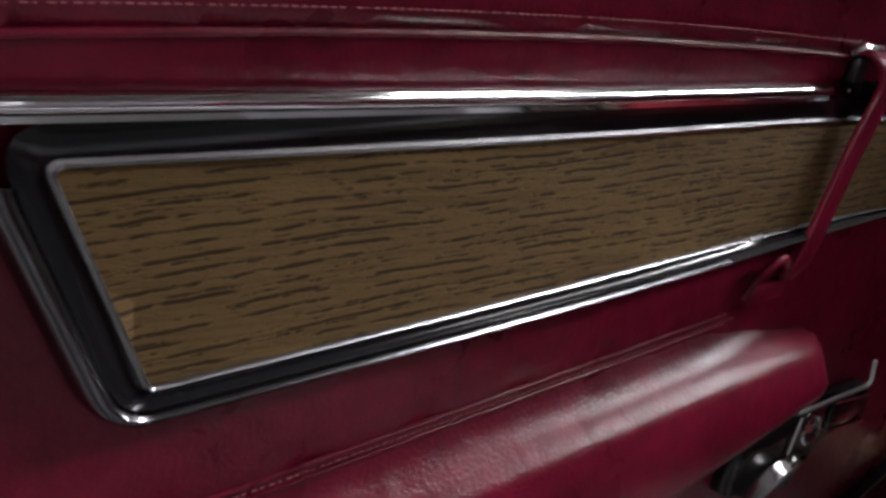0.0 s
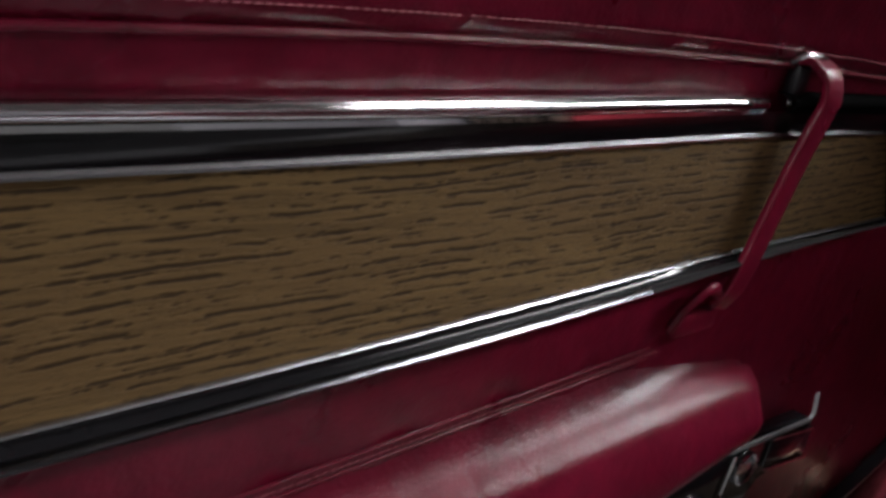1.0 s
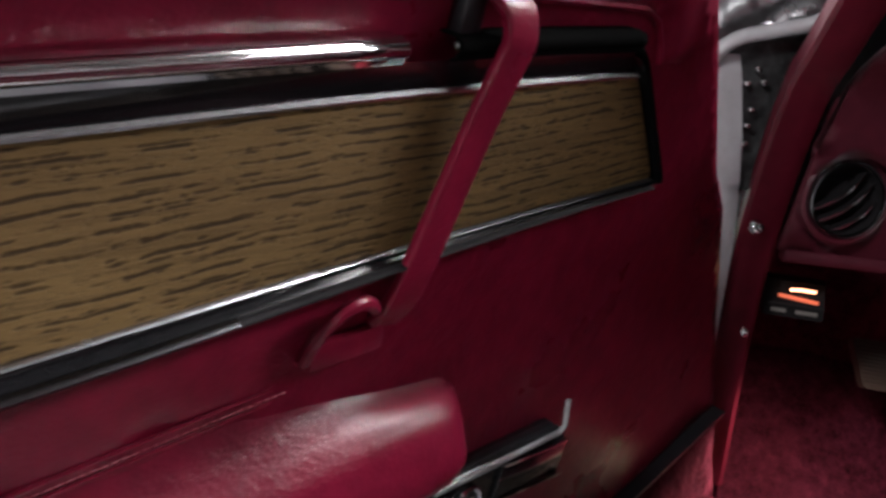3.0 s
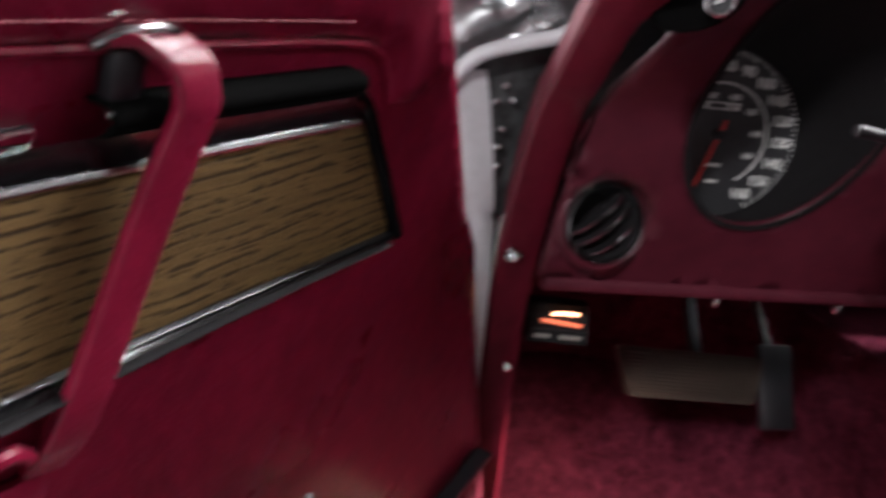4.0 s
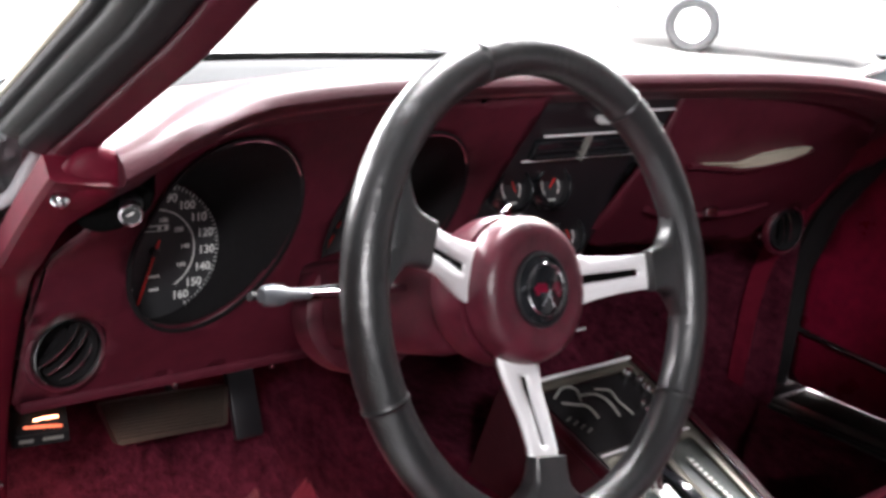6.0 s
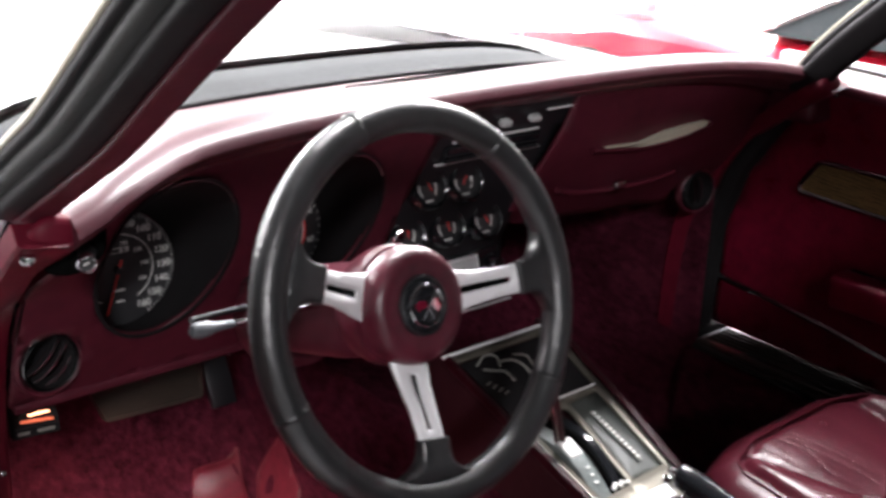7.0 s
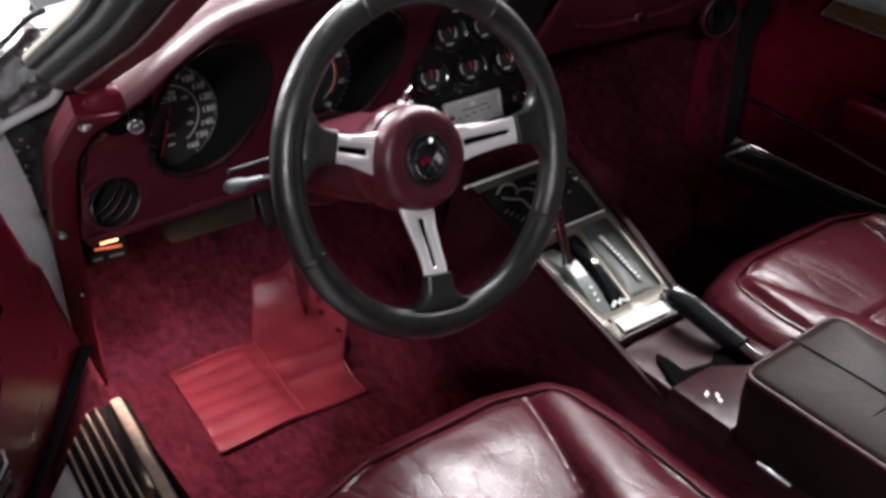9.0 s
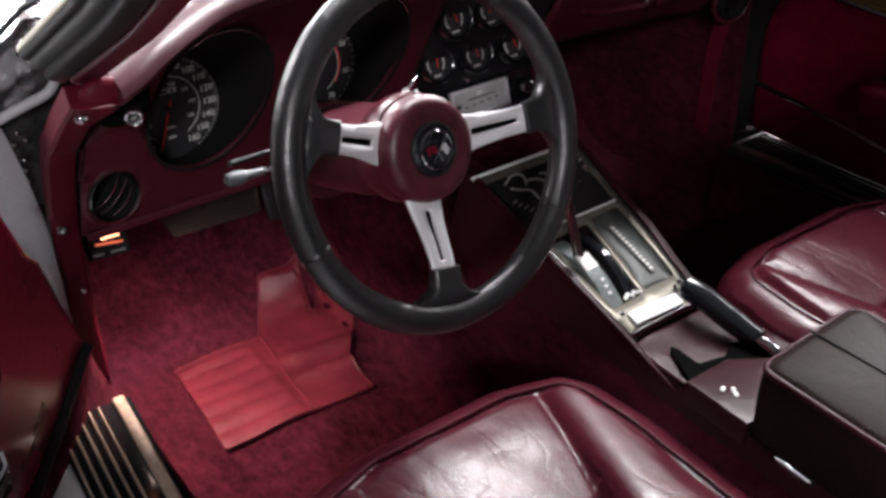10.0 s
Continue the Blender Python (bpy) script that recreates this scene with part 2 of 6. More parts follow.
LID_LEATHER = leather("olive_brown_leather", (0.0125, 0.0080, 0.0062), 0.50, 260.0, 0.22, 0.4, 0.07)
PEDAL_RUBBER = surface("worn_pedal_rubber", (0.030, 0.020, 0.014), 0.6, var=0.5, big=16.0, bump=0.3)
CONCRETE = surface("concrete", (0.17, 0.17, 0.165), 0.35, var=0.12, big=0.8, fine=30.0, bump=0.1)
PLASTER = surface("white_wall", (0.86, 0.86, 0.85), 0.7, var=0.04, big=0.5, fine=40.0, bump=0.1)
# For surfaces out of view, darkened to keep bounced light off the cabin.
LOW_BOUNCE_WALL = surface("low_bounce_wall", (0.07, 0.07, 0.07), 0.8, var=0.15, big=0.5, fine=40.0, bump=0.1)
RADIO_FACE = surface("radio_face", (0.50, 0.51, 0.51), 0.35, 0.0, 0.1, 20.0, 200.0, 0.02)
SCREEN_GREY = surface("grey_panel", (0.22, 0.22, 0.20), 0.5, var=0.1, bump=0.0)
LAMP_GLOW = glow("warm_bulb", (1.0, 0.42, 0.22), 3.5)
LENS_GLOW = glow("warm_lens", (1.0, 0.20, 0.10), 0.4)


def clear_pane(name):
    m, n, l, b = principled(name)
    t, g, x = n.new("ShaderNodeBsdfTransparent"), n.new("ShaderNodeBsdfGlossy"), n.new("ShaderNodeMixShader")
    t.inputs[0].default_value, g.inputs["Roughness"].default_value, x.inputs[0].default_value = (0.97, 0.985, 0.975, 1), 0.02, 0.03
    l.new(t.outputs[0], x.inputs[1])
    l.new(g.outputs[0], x.inputs[2])
    l.new(x.outputs[0], n["Material Output"].inputs[0])
    return m


GLASS = clear_pane("clear_glass")
SMOKE = surface("smoke_plastic", (0.085, 0.092, 0.100), 0.3, var=0.2, bump=0.03)
DARK_GLASS = surface("dark_glass", (0.035, 0.040, 0.042), 0.06, var=0.2, bump=0.0)


# ---- mesh helpers ----
def thing(name, label, category, m=Matrix(), group="", kind=""):
    ob = new(name)
    ob.matrix_world = m
    return tagged(ob, label, category, group, kind)


def finish(name, bm, material, smooth=True, normals=True):
    if normals:
        bmesh.ops.recalc_face_normals(bm, faces=bm.faces)
    me = bpy.data.meshes.new(name)
    bm.to_mesh(me)
    bm.free()
    me.materials.append(material)
    if smooth:
        me.polygons.foreach_set("use_smooth", [True] * len(me.polygons))
    return me


def part(name, bm, material, parent, label="", smooth=True, sharp=40, solid=0.0, m=None):
    me = finish(name, bm, material, smooth, not solid)
    if smooth and sharp:
        me.set_sharp_from_angle(angle=radians(sharp))
    ob = new(name, me)
    ob.parent = parent
    if m is not None:
        ob.matrix_local = m
    if solid:
        mod = ob.modifiers.new("thickness", "SOLIDIFY")
        mod.thickness, mod.offset = abs(solid), -1 if solid > 0 else 1
    return tagged(ob, label)


def whole(name, bm, material, label, category, kind="", m=None, smooth=True, sharp=40):
    me = finish(name, bm, material, smooth)
    if smooth and sharp:
        me.set_sharp_from_angle(angle=radians(sharp))
    ob = new(name, me)
    if m is not None:
        ob.matrix_world = m
    return tagged(ob, label, category, "", kind)


def box(sx, sy, sz, bevel=0.0, seg=2, m=None, bm=None):
    bm2 = bmesh.new()
    bmesh.ops.create_cube(bm2, size=1.0)
    bmesh.ops.scale(bm2, vec=(sx, sy, sz), verts=bm2.verts)
    if bevel:
        bmesh.ops.bevel(bm2, geom=bm2.edges[:], offset=bevel, segments=seg, profile=0.5, affect="EDGES")
    if m is not None:
        bmesh.ops.transform(bm2, matrix=m, verts=bm2.verts)
    return merge(bm, bm2)


def merge(bm, other):
    if bm is None:
        return other
    me = bpy.data.meshes.new("tmp")
    other.to_mesh(me)
    bm.from_mesh(me)
    bpy.data.meshes.remove(me)
    other.free()
    return bm


def loft(rings, close_u=True, caps=True, bm=None):
    """Skin between rings of equally many points. close_u: each ring is a loop."""
    bm = bm or bmesh.new()
    vs = [[bm.verts.new(p) for p in r] for r in rings]
    k = len(rings[0])
    for a, b in zip(vs, vs[1:]):
        for i in range(k if close_u else k - 1):
            j = (i + 1) % k
            bm.faces.new((a[i], a[j], b[j], b[i]))
    if caps and close_u:
        for r in (vs[0], vs[-1]):
            bm.faces.new(r)
    return bm


def frames_along(path, closed=False, up=Vector((0, 0, 1))):
    pts = [Vector(p) for p in path]
    out, side = [], None
    for i, p in enumerate(pts):
        a = pts[i - 1] if i or closed else p
        b = pts[(i + 1) % len(pts)] if i + 1 < len(pts) or closed else p
        t = (b - a).normalized()
        if side is None:
            s = t.cross(up)
            side = (s if s.length > 1e-4 else t.cross(Vector((1, 0, 0)))).normalized()
        side = (side - t * side.dot(t)).normalized()
        out.append((p, side, side.cross(t).normalized()))
    return out


def sweep(path, profile, closed=False, up=Vector((0, 0, 1)), scales=None, bm=None):
    """Profile points (side, up) carried along the path."""
    rings = []
    for i, (p, s, w) in enumerate(frames_along(path, closed, up)):
        k = scales[i] if scales else 1.0
        rings.append([p + s * (x * k) + w * (y * k) for x, y in profile])
    if closed:
        rings.append(rings[0])
        bm = loft(rings, True, False, bm)
        bmesh.ops.remove_doubles(bm, verts=bm.verts, dist=1e-6)
        return bm
    return loft(rings, True, True, bm)


def circle(r, n=12, ry=None):
    return [(r * math.cos(2 * math.pi * i / n), (ry or r) * math.sin(2 * math.pi * i / n)) for i in range(n)]


def tube(path, r, n=10, closed=False, scales=None, bm=None):
    return sweep(path, circle(r, n), closed, scales=scales, bm=bm)


def smooth_path(pts, steps=6):
    """Catmull-Rom through the points."""
    p = [Vector(v) for v in pts]
    p = [2 * p[0] - p[1]] + p + [2 * p[-1] - p[-2]]
    out = []
    for i in range(1, len(p) - 2):
        a, b, c, d = p[i - 1 : i + 3]
        for k in range(steps):
            t = k / steps
            out.append(0.5 * (2 * b + (c - a) * t + (2 * a - 5 * b + 4 * c - d) * t * t + (3 * b - a - 3 * c + d) * t**3))
    return out + [p[-2]]


def revolve(profile, n=32, bm=None, m=None):
    """Profile of (radius, height) turned about local z."""
    rings = []
    for i in range(n):
        a = 2 * math.pi * i / n
        rings.append([(r * math.cos(a), r * math.sin(a), z) for r, z in profile])
    rings.append(rings[0])
    bm2 = loft(rings, False, False)
    bmesh.ops.remove_doubles(bm2, verts=bm2.verts, dist=1e-6)
    if m is not None:
        bmesh.ops.transform(bm2, matrix=m, verts=bm2.verts)
    return merge(bm, bm2)


def inside(p, loop):
    x, y = p
    hit = False
    for (ax, ay), (bx, by) in zip(loop, loop[1:] + loop[:1]):
        if (ay > y) != (by > y) and x < (bx - ax) * (y - ay) / (by - ay) + ax:
            hit = not hit
    return hit


def dense(loop, step):
    out = []
    for a, b in zip(loop, loop[1:] + loop[:1]):
        a, b = Vector(a), Vector(b)
        k = max(1, int((b - a).length / step))
        out += [tuple(a.lerp(b, i / k)) for i in range(k)]
    return out


def sheet(outer, holes, warp, step):
    """A plate with holes, meshed evenly and bent by warp(x, y)."""
    outer = dense(outer, step)
    holes = [dense(h, step) for h in holes]
    loops = [outer, *holes]
    pts, edges = [], []
    for lp in loops:
        k = len(pts)
        pts += [Vector(p) for p in lp]
        edges += [(k + i, k + (i + 1) % len(lp)) for i in range(len(lp))]
    xs, ys = [p[0] for p in outer], [p[1] for p in outer]
    x = min(xs) + step / 2
    while x < max(xs):
        y = min(ys) + step / 2
        while y < max(ys):
            q = (x + 0.13 * step * math.sin(91 * y), y + 0.13 * step * math.sin(83 * x))
            if inside(q, outer) and not any(inside(q, h) for h in holes) and min((Vector(q) - Vector(p)).length for lp in loops for p in lp) > 0.45 * step:
                pts.append(Vector(q))
            y += step
        x += step
    vs, _, fs, *_ = delaunay_2d_cdt(pts, edges, [], 0, 1e-7)
    bm = bmesh.new()
    made = [bm.verts.new(warp(*v)) for v in vs]
    for f in fs:
        c = sum((vs[i] for i in f), Vector((0, 0))) / len(f)
        if inside(c, outer) and not any(inside(c, h) for h in holes):
            bm.faces.new([made[i] for i in f])
    bmesh.ops.delete(bm, geom=[v for v in bm.verts if not v.link_faces], context="VERTS")
    return bm


def rounded(corners, radius, n=6):
    """A polygon with rounded corners; radius: one, or one per corner."""
    out = []
    k = len(corners)
    for i in range(k):
        p, a, b = Vector(corners[i]), Vector(corners[i - 1]), Vector(corners[(i + 1) % k])
        r = radius[i] if isinstance(radius, (list, tuple)) else radius
        da, db = (a - p).normalized(), (b - p).normalized()
        ang = da.angle(db)
        cut = min(r / math.tan(ang / 2), 0.45 * (a - p).length, 0.45 * (b - p).length)
        s, e = p + da * cut, p + db * cut
        for j in range(n + 1):
            t = j / n
            out.append(tuple((1 - t) ** 2 * s + 2 * t * (1 - t) * p + t * t * e))
    return out


def grown(corners, d, sides=None):
    """The polygon with each side moved outwards by d times its factor (corners counter-clockwise)."""
    k, out = len(corners), []
    for i in range(k):
        p, a, b = Vector(corners[i]), Vector(corners[i - 1]), Vector(corners[(i + 1) % k])
        e1, e2 = (p - a).normalized(), (b - p).normalized()
        n1, n2 = Vector((e1.y, -e1.x)), Vector((e2.y, -e2.x))
        f1, f2 = (sides[i - 1], sides[i]) if sides else (1.0, 1.0)
        c = n1.dot(n2)
        s = 1 - c * c
        q = n1 * ((f1 - f2 * c) / s) + n2 * ((f2 - f1 * c) / s)
        out.append(tuple(p + q * d))
    return out


def ellipse(cx, cy, rx, ry, n=40, turn=0.0):
    c, s = math.cos(turn), math.sin(turn)
    return [(cx + rx * math.cos(a) * c - ry * math.sin(a) * s, cy + rx * math.cos(a) * s + ry * math.sin(a) * c) for a in (2 * math.pi * i / n for i in range(n))]


def edge_distance(p, loop):
    """Distance from a point to a closed polygon's sides."""
    best = 9.0
    for a, b in zip(loop, loop[1:] + loop[:1]):
        d = b - a
        t = max(0.0, min(1.0, (p - a).dot(d) / max(1e-12, d.length_squared)))
        best = min(best, (p - a - d * t).length)
    return best


def smoothstep(a, b, x):
    t = max(0.0, min(1.0, (x - a) / (b - a)))
    return t * t * (3 - 2 * t)


def axes(o, x, y, z):
    m = Matrix((x, y, z)).transposed().to_4x4()
    m.translation = o
    return m


def word(text, size, material, parent, m, name="lettering"):
    """Letters of the built-in font, turned to a mesh."""
    cu = bpy.data.curves.new(name, "FONT")
    cu.offset = size * 0.018
    cu.body, cu.size, cu.align_x, cu.align_y, cu.extrude = text, size, "CENTER", "CENTER", 0.0002
    tmp = bpy.data.objects.new("tmp", cu)
    me = bpy.data.meshes.new_from_object(tmp)
    bpy.data.objects.remove(tmp)
    me.name = name
    me.materials.clear()
    me.materials.append(material)
    ob = new(name, me)
    ob.parent, ob.matrix_local = parent, m
    return ob


def thread(path, parent, name="stitching", length=0.0045, gap=0.002, r=0.0006, label="pale red thread"):
    """A row of short stitches along a path."""
    pts = [Vector(p) for p in path]
    bm, carry = bmesh.new(), 0.0
    for a, b in zip(pts, pts[1:]):
        d = (b - a).length
        while carry < d:
            p, q = a.lerp(b, carry / d), a.lerp(b, min(1, (carry + length) / d))
            if (q - p).length > 1e-4:
                tube([p, (p + q) / 2, q], r, 4, bm=bm)
            carry += length + gap
        carry -= d
    return part(name, bm, STITCH, parent, label, smooth=False)


# ---- garage ----
def slab(name, sx, sy, sz, m, material, label, category, kind="structure", bevel=0.0):
    return whole(name, box(sx, sy, sz, bevel), material, label, category, kind, m, smooth=False)


slab("ground", 26, 26, 0.2, pose(2, 2, -0.1), CONCRETE, "grey sealed concrete garage floor, shining", "floor")
slab("wall_north", 26, 0.2, 4.2, pose(2, 15.1, 2.1), PLASTER, "bright white painted garage wall", "wall")
slab("wall_south", 26, 0.2, 4.2, pose(2, -11.1, 2.1), LOW_BOUNCE_WALL, "unseen garage wall, dark grey to cut bounced light", "wall")
slab("wall_east", 0.2, 26, 4.2, pose(15.1, 2, 2.1), PLASTER, "bright white painted garage wall", "wall")
slab("wall_west", 0.2, 26, 4.2, pose(-11.1, 2, 2.1), LOW_BOUNCE_WALL, "unseen garage wall, dark grey to cut bounced light", "wall")
slab("ceiling", 26, 26, 0.2, pose(2, 2, 4.3), LOW_BOUNCE_WALL, "unseen garage ceiling, dark grey to cut bounced light", "ceiling")


def strip_light(x, y, turn, watts, long=2.4):
    ob = thing("strip_light", "unseen white fluorescent strip light, added under the ceiling", "lamp", pose(x, y, 4.06, 0, 0, turn), "ceiling strip lights")
    part("housing", box(long + 0.1, 0.6, 0.08, 0.01, m=pose(0, 0, 0.09)), WHITE_PAINT, ob)
    area_lamp("tube_light", pose(x, y, 4.06, 0, 0, turn), long, 0.5, watts, TUBE_WHITE).parent = None


for sx, sy, turn, watts in LIGHTS:
    strip_light(sx, sy, turn, watts)

# ---- driver's door, standing open ----
DU = Vector((0.6097, 0.7927, 0.0)).normalized()
DN = Vector((0.784, -0.603, -0.148)).normalized()
DV = DN.cross(DU)
DOOR = axes(Vector((-1.02, -0.13, 0.735)), DU, DV, DN)
driver_door = thing("driver_door", "open car door, red vinyl with oak inlay in black and chrome", "car door", DOOR)
WOOD = [(-0.401, 0.0205), (-0.350, -0.0755), (0.411, -0.0105), (0.358, 0.0585)]


def bow(a):
    """The door's slight upward bow along its length."""
    return 0.0018 + 0.0035 * math.exp(-(((a - 0.17) / 0.22) ** 2))


def below(a):
    return WOOD[1][1] + (a - WOOD[1][0]) * (WOOD[2][1] - WOOD[1][1]) / (WOOD[2][0] - WOOD[1][0])


# door-panel profile curves
def seam_b(a):
    return -0.138 + 0.112 * (a + 0.3)


def crease_b(a):
    return 0.0975 + 0.040 * a - 0.070 * a * a


def door_height(a, b):
    """Relief of the door panel: upper roll, pressed crease, and a shallow dish round the frame."""
    c = 0.0
    top = WOOD[0][1] + (a - WOOD[0][0]) * (WOOD[3][1] - WOOD[0][1]) / (WOOD[3][0] - WOOD[0][0]) + bow(a) + 0.0228
    t = (b - top) / max(0.01, crease_b(a) - top)
    scoop = smoothstep(-0.35, 0.05, t) * smoothstep(1.02, 0.94, t) * smoothstep(0.36, 0.30, a)
    c -= scoop * (0.0022 - 0.0024 * t)
    s = b - seam_b(a)
    if a < 0.14:
        c -= 0.003 * math.exp(-((s - 0.003) / 0.002) ** 2)
        c -= 0.002 * math.exp(-((s + 0.008) / 0.002) ** 2)
    return c


PANEL = [(-0.62, 0.16), (-0.60, -0.36), (-0.2, -0.372), (0.15, -0.362), (0.35, -0.343), (0.452, -0.320), (0.56, -0.288), (0.662, -0.250), (0.609, -0.160), (0.545, -0.044), (0.514, -0.012), (0.445, 0.098), (0.42, 0.135), (0.395, 0.172), (0.36, 0.190), (0.0, 0.190), (-0.5, 0.180)]
part("panel", sheet(PANEL, [], lambda a, b: Vector((a, b, door_height(a, b))), 0.0085), VINYL, driver_door, "dark red grained vinyl", solid=0.012)
UPPER = [(-0.60, crease_b(-0.60))] + [(-0.60 + 0.04 * i, crease_b(-0.60 + 0.04 * i)) for i in range(1, 24)] + [(0.350, 0.1020), (0.366, 0.096), (0.376, 0.084), (0.382, 0.070), (0.405, 0.070), (0.440, 0.085), (0.416, 0.132), (0.392, 0.168), (0.36, 0.186), (0.0, 0.186), (-0.5, 0.176), (-0.60, 0.170)]


def upper_c(a, b):
    rise = smoothstep(0.0, 0.012, b - crease_b(a)) if a < 0.35 else smoothstep(0.372, 0.392, a) if b < 0.1 else 1.0
    fade = 1.0 - 0.95 * smoothstep(0.385, 0.425, a)
    return 0.0012 + (0.0045 * rise + 0.012 * smoothstep(0.02, 0.10, b - crease_b(min(a, 0.35)))) * fade


part("upper_panel", sheet(UPPER, [], lambda a, b: Vector((a, b, upper_c(a, b))), 0.008), VINYL, driver_door, "raised red vinyl upper panel", solid=0.006)
part("seam_bead", tube([Vector((a, b - 0.001, 0.0015)) for a, b in UPPER[:28]], 0.0022, 8), VINYL, driver_door, "rolled seam")
part("shell", sheet([(x * 1.005, y) for x, y in PANEL], [], lambda a, b: Vector((a, b, -0.085 + 0.03 * smoothstep(0.3, 0.66, a))), 0.06), SILVER_PAINT, driver_door, "silver painted outer skin", solid=-0.012)


def ring_loft(offsets, material, name, label, radius=0.012, keep=None, span=None):
    """A moulding round the inlay: sides subdivided and bowed with the door, the lower side tapering away to the front."""
    rings = []
    for d, c in offsets:
        loop = rounded(grown(WOOD, d, (1.25, 0.62, 0.22, 1.42)), [radius + max(0, d)] * 2 + [radius * 0.5 + max(0, d) * 0.4, radius * 1.6 + max(0, d)], 7)
        ring = [loop[i % len(loop)] for i in range(*keep)] if keep else loop
        out = []
        for i, (a, b) in enumerate(ring):
            out.append((a, b))
            if (i + (keep[0] if keep else 0)) % 8 == 7 and (not keep or i + 1 < len(ring)):
                e = ring[(i + 1) % len(ring)]
                out += [(a + (e[0] - a) * k / 16, b + (e[1] - b) * k / 16) for k in range(1, 16)]
        pts = []
        for a, b in out[slice(*span)] if span else out:
            gap = below(a) - b
            if gap > 0 and a > -0.1:
                b = below(a) - gap * (1.0 - 0.82 * smoothstep(-0.02, 0.38, a))
            pts.append(Vector((a, b + bow(a), c)))
        rings.append(pts)
    return part(name, loft(rings, not keep, False), material, driver_door, label)


part("inlay", sheet(rounded(WOOD, [0.004, 0.002, 0.004, 0.018]), [], lambda a, b: Vector((a, b + bow(a), 0.0035)), 0.03), OAK, driver_door, "oak veneer with dark open pores", solid=0.003, smooth=False)
INNER = [(-0.0012, 0.0036), (-0.0006, 0.0062), (0.0006, 0.0070), (0.0018, 0.0062), (0.0022, 0.0045)]
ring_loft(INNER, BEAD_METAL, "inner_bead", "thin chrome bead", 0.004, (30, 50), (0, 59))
# Forward of the strap the bead's missing shine is put in as black.
ring_loft(INNER, BLACK, "inner_bead", "end of the bead, missing shine put in as black", 0.004, (30, 50), (58, 65))
ring_loft([(0.0018, 0.0050), (0.0050, 0.0052), (0.0100, 0.0080), (0.0125, 0.0100)], CHANNEL_BLACK, "channel", "glossy black channel", 0.006)
BEAD = [(0.0118, 0.0098), (0.0124, 0.0118), (0.0132, 0.0106), (0.0140, 0.0122), (0.0158, 0.0140), (0.0178, 0.0142), (0.0198, 0.0128), (0.0211, 0.0090), (0.0215, 0.0)]
ring_loft(BEAD, SHADED_CHROME, "outer_frame", "chrome bead round the end of the inlay, reflections darkened in its colour", 0.010, (6, 17), (0, 34))
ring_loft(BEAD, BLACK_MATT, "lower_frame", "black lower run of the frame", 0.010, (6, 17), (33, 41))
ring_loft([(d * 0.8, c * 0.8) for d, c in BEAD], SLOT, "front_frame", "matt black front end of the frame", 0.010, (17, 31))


def top_line(a):
    """Height of the bright moulding above the inlay."""
    return WOOD[0][1] + (a - WOOD[0][0]) * (WOOD[3][1] - WOOD[0][1]) / (WOOD[3][0] - WOOD[0][0]) + bow(a) + 0.0228


PROFILE = [(-0.0062, 0.0085), (-0.0058, 0.0112), (-0.0035, 0.0124), (-0.0030, 0.0108), (-0.0022, 0.0124), (0.0, 0.0140), (0.0026, 0.0141), (0.0050, 0.0128), (0.0066, 0.0090), (0.0070, 0.0)]
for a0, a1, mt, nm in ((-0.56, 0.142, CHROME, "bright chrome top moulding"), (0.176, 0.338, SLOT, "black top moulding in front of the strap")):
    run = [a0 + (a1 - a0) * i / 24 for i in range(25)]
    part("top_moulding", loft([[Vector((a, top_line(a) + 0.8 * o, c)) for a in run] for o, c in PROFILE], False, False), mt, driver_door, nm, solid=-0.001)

# armrest
arm_rings = []
ARM = [-0.62 + 0.045 * i for i in range(18)] + [0.165, 0.185, 0.205, 0.220, 0.230, 0.238, 0.243, 0.2465, 0.2478]
for a in ARM:
    k = math.sqrt(max(0.0, 1 - max(0.0, (a - 0.222) / 0.026) ** 2.2)) if a > 0.222 else 1.0
    top, edge = seam_b(a) - 0.006 - 0.030 * smoothstep(0.08, 0.245, a), -0.158 - 0.25 * (0.242 - a) if a > -0.1 else -0.158 - 0.25 * 0.342 - 0.1 * (-0.1 - a)
    ridge = min(-0.156 + 0.105 * (a + 0.135), top - 0.009)
    mid = (ridge + edge) / 2
    prof = [(top, -0.003), (top * 0.75 + ridge * 0.25, 0.001), (top * 0.4 + ridge * 0.6, 0.007), (ridge + 0.006, 0.0155), (ridge - 0.001, 0.0245), (ridge - 0.008, 0.0300), (mid, 0.036), (edge + 0.012, 0.040), (edge + 0.003, 0.038), (edge - 0.003, 0.031), (edge - 0.006, 0.014), (edge - 0.008, -0.004)]
    arm_rings.append([Vector((a, mid + (b - mid) * (0.72 + 0.28 * k), -0.004 + (c + 0.004) * k)) for b, c in prof])
part("armrest", loft(arm_rings, True, True), VINYL, driver_door, "padded red vinyl armrest", sharp=60)
thread([Vector((a, seam_b(a) - 0.0035, 0.0010)) for a in [-0.55 + 0.01 * i for i in range(68)]], driver_door, length=0.0032, gap=0.0018, r=0.00045)
for off, r in ((0.0, 0.0016), (-0.0075, 0.0013)):
    part("seam_bead", tube([Vector((a, seam_b(a) + off, 0.0002)) for a in [-0.55 + 0.03 * i for i in range(23)]], r, 6), VINYL, driver_door, "rolled seam")
thread([Vector((a, crease_b(a) + 0.0098, upper_c(a, crease_b(a) + 0.0098) + 0.0003)) for a in [-0.5 + 0.01 * i for i in range(84)]], driver_door, length=0.0030, gap=0.0017, r=0.00042)

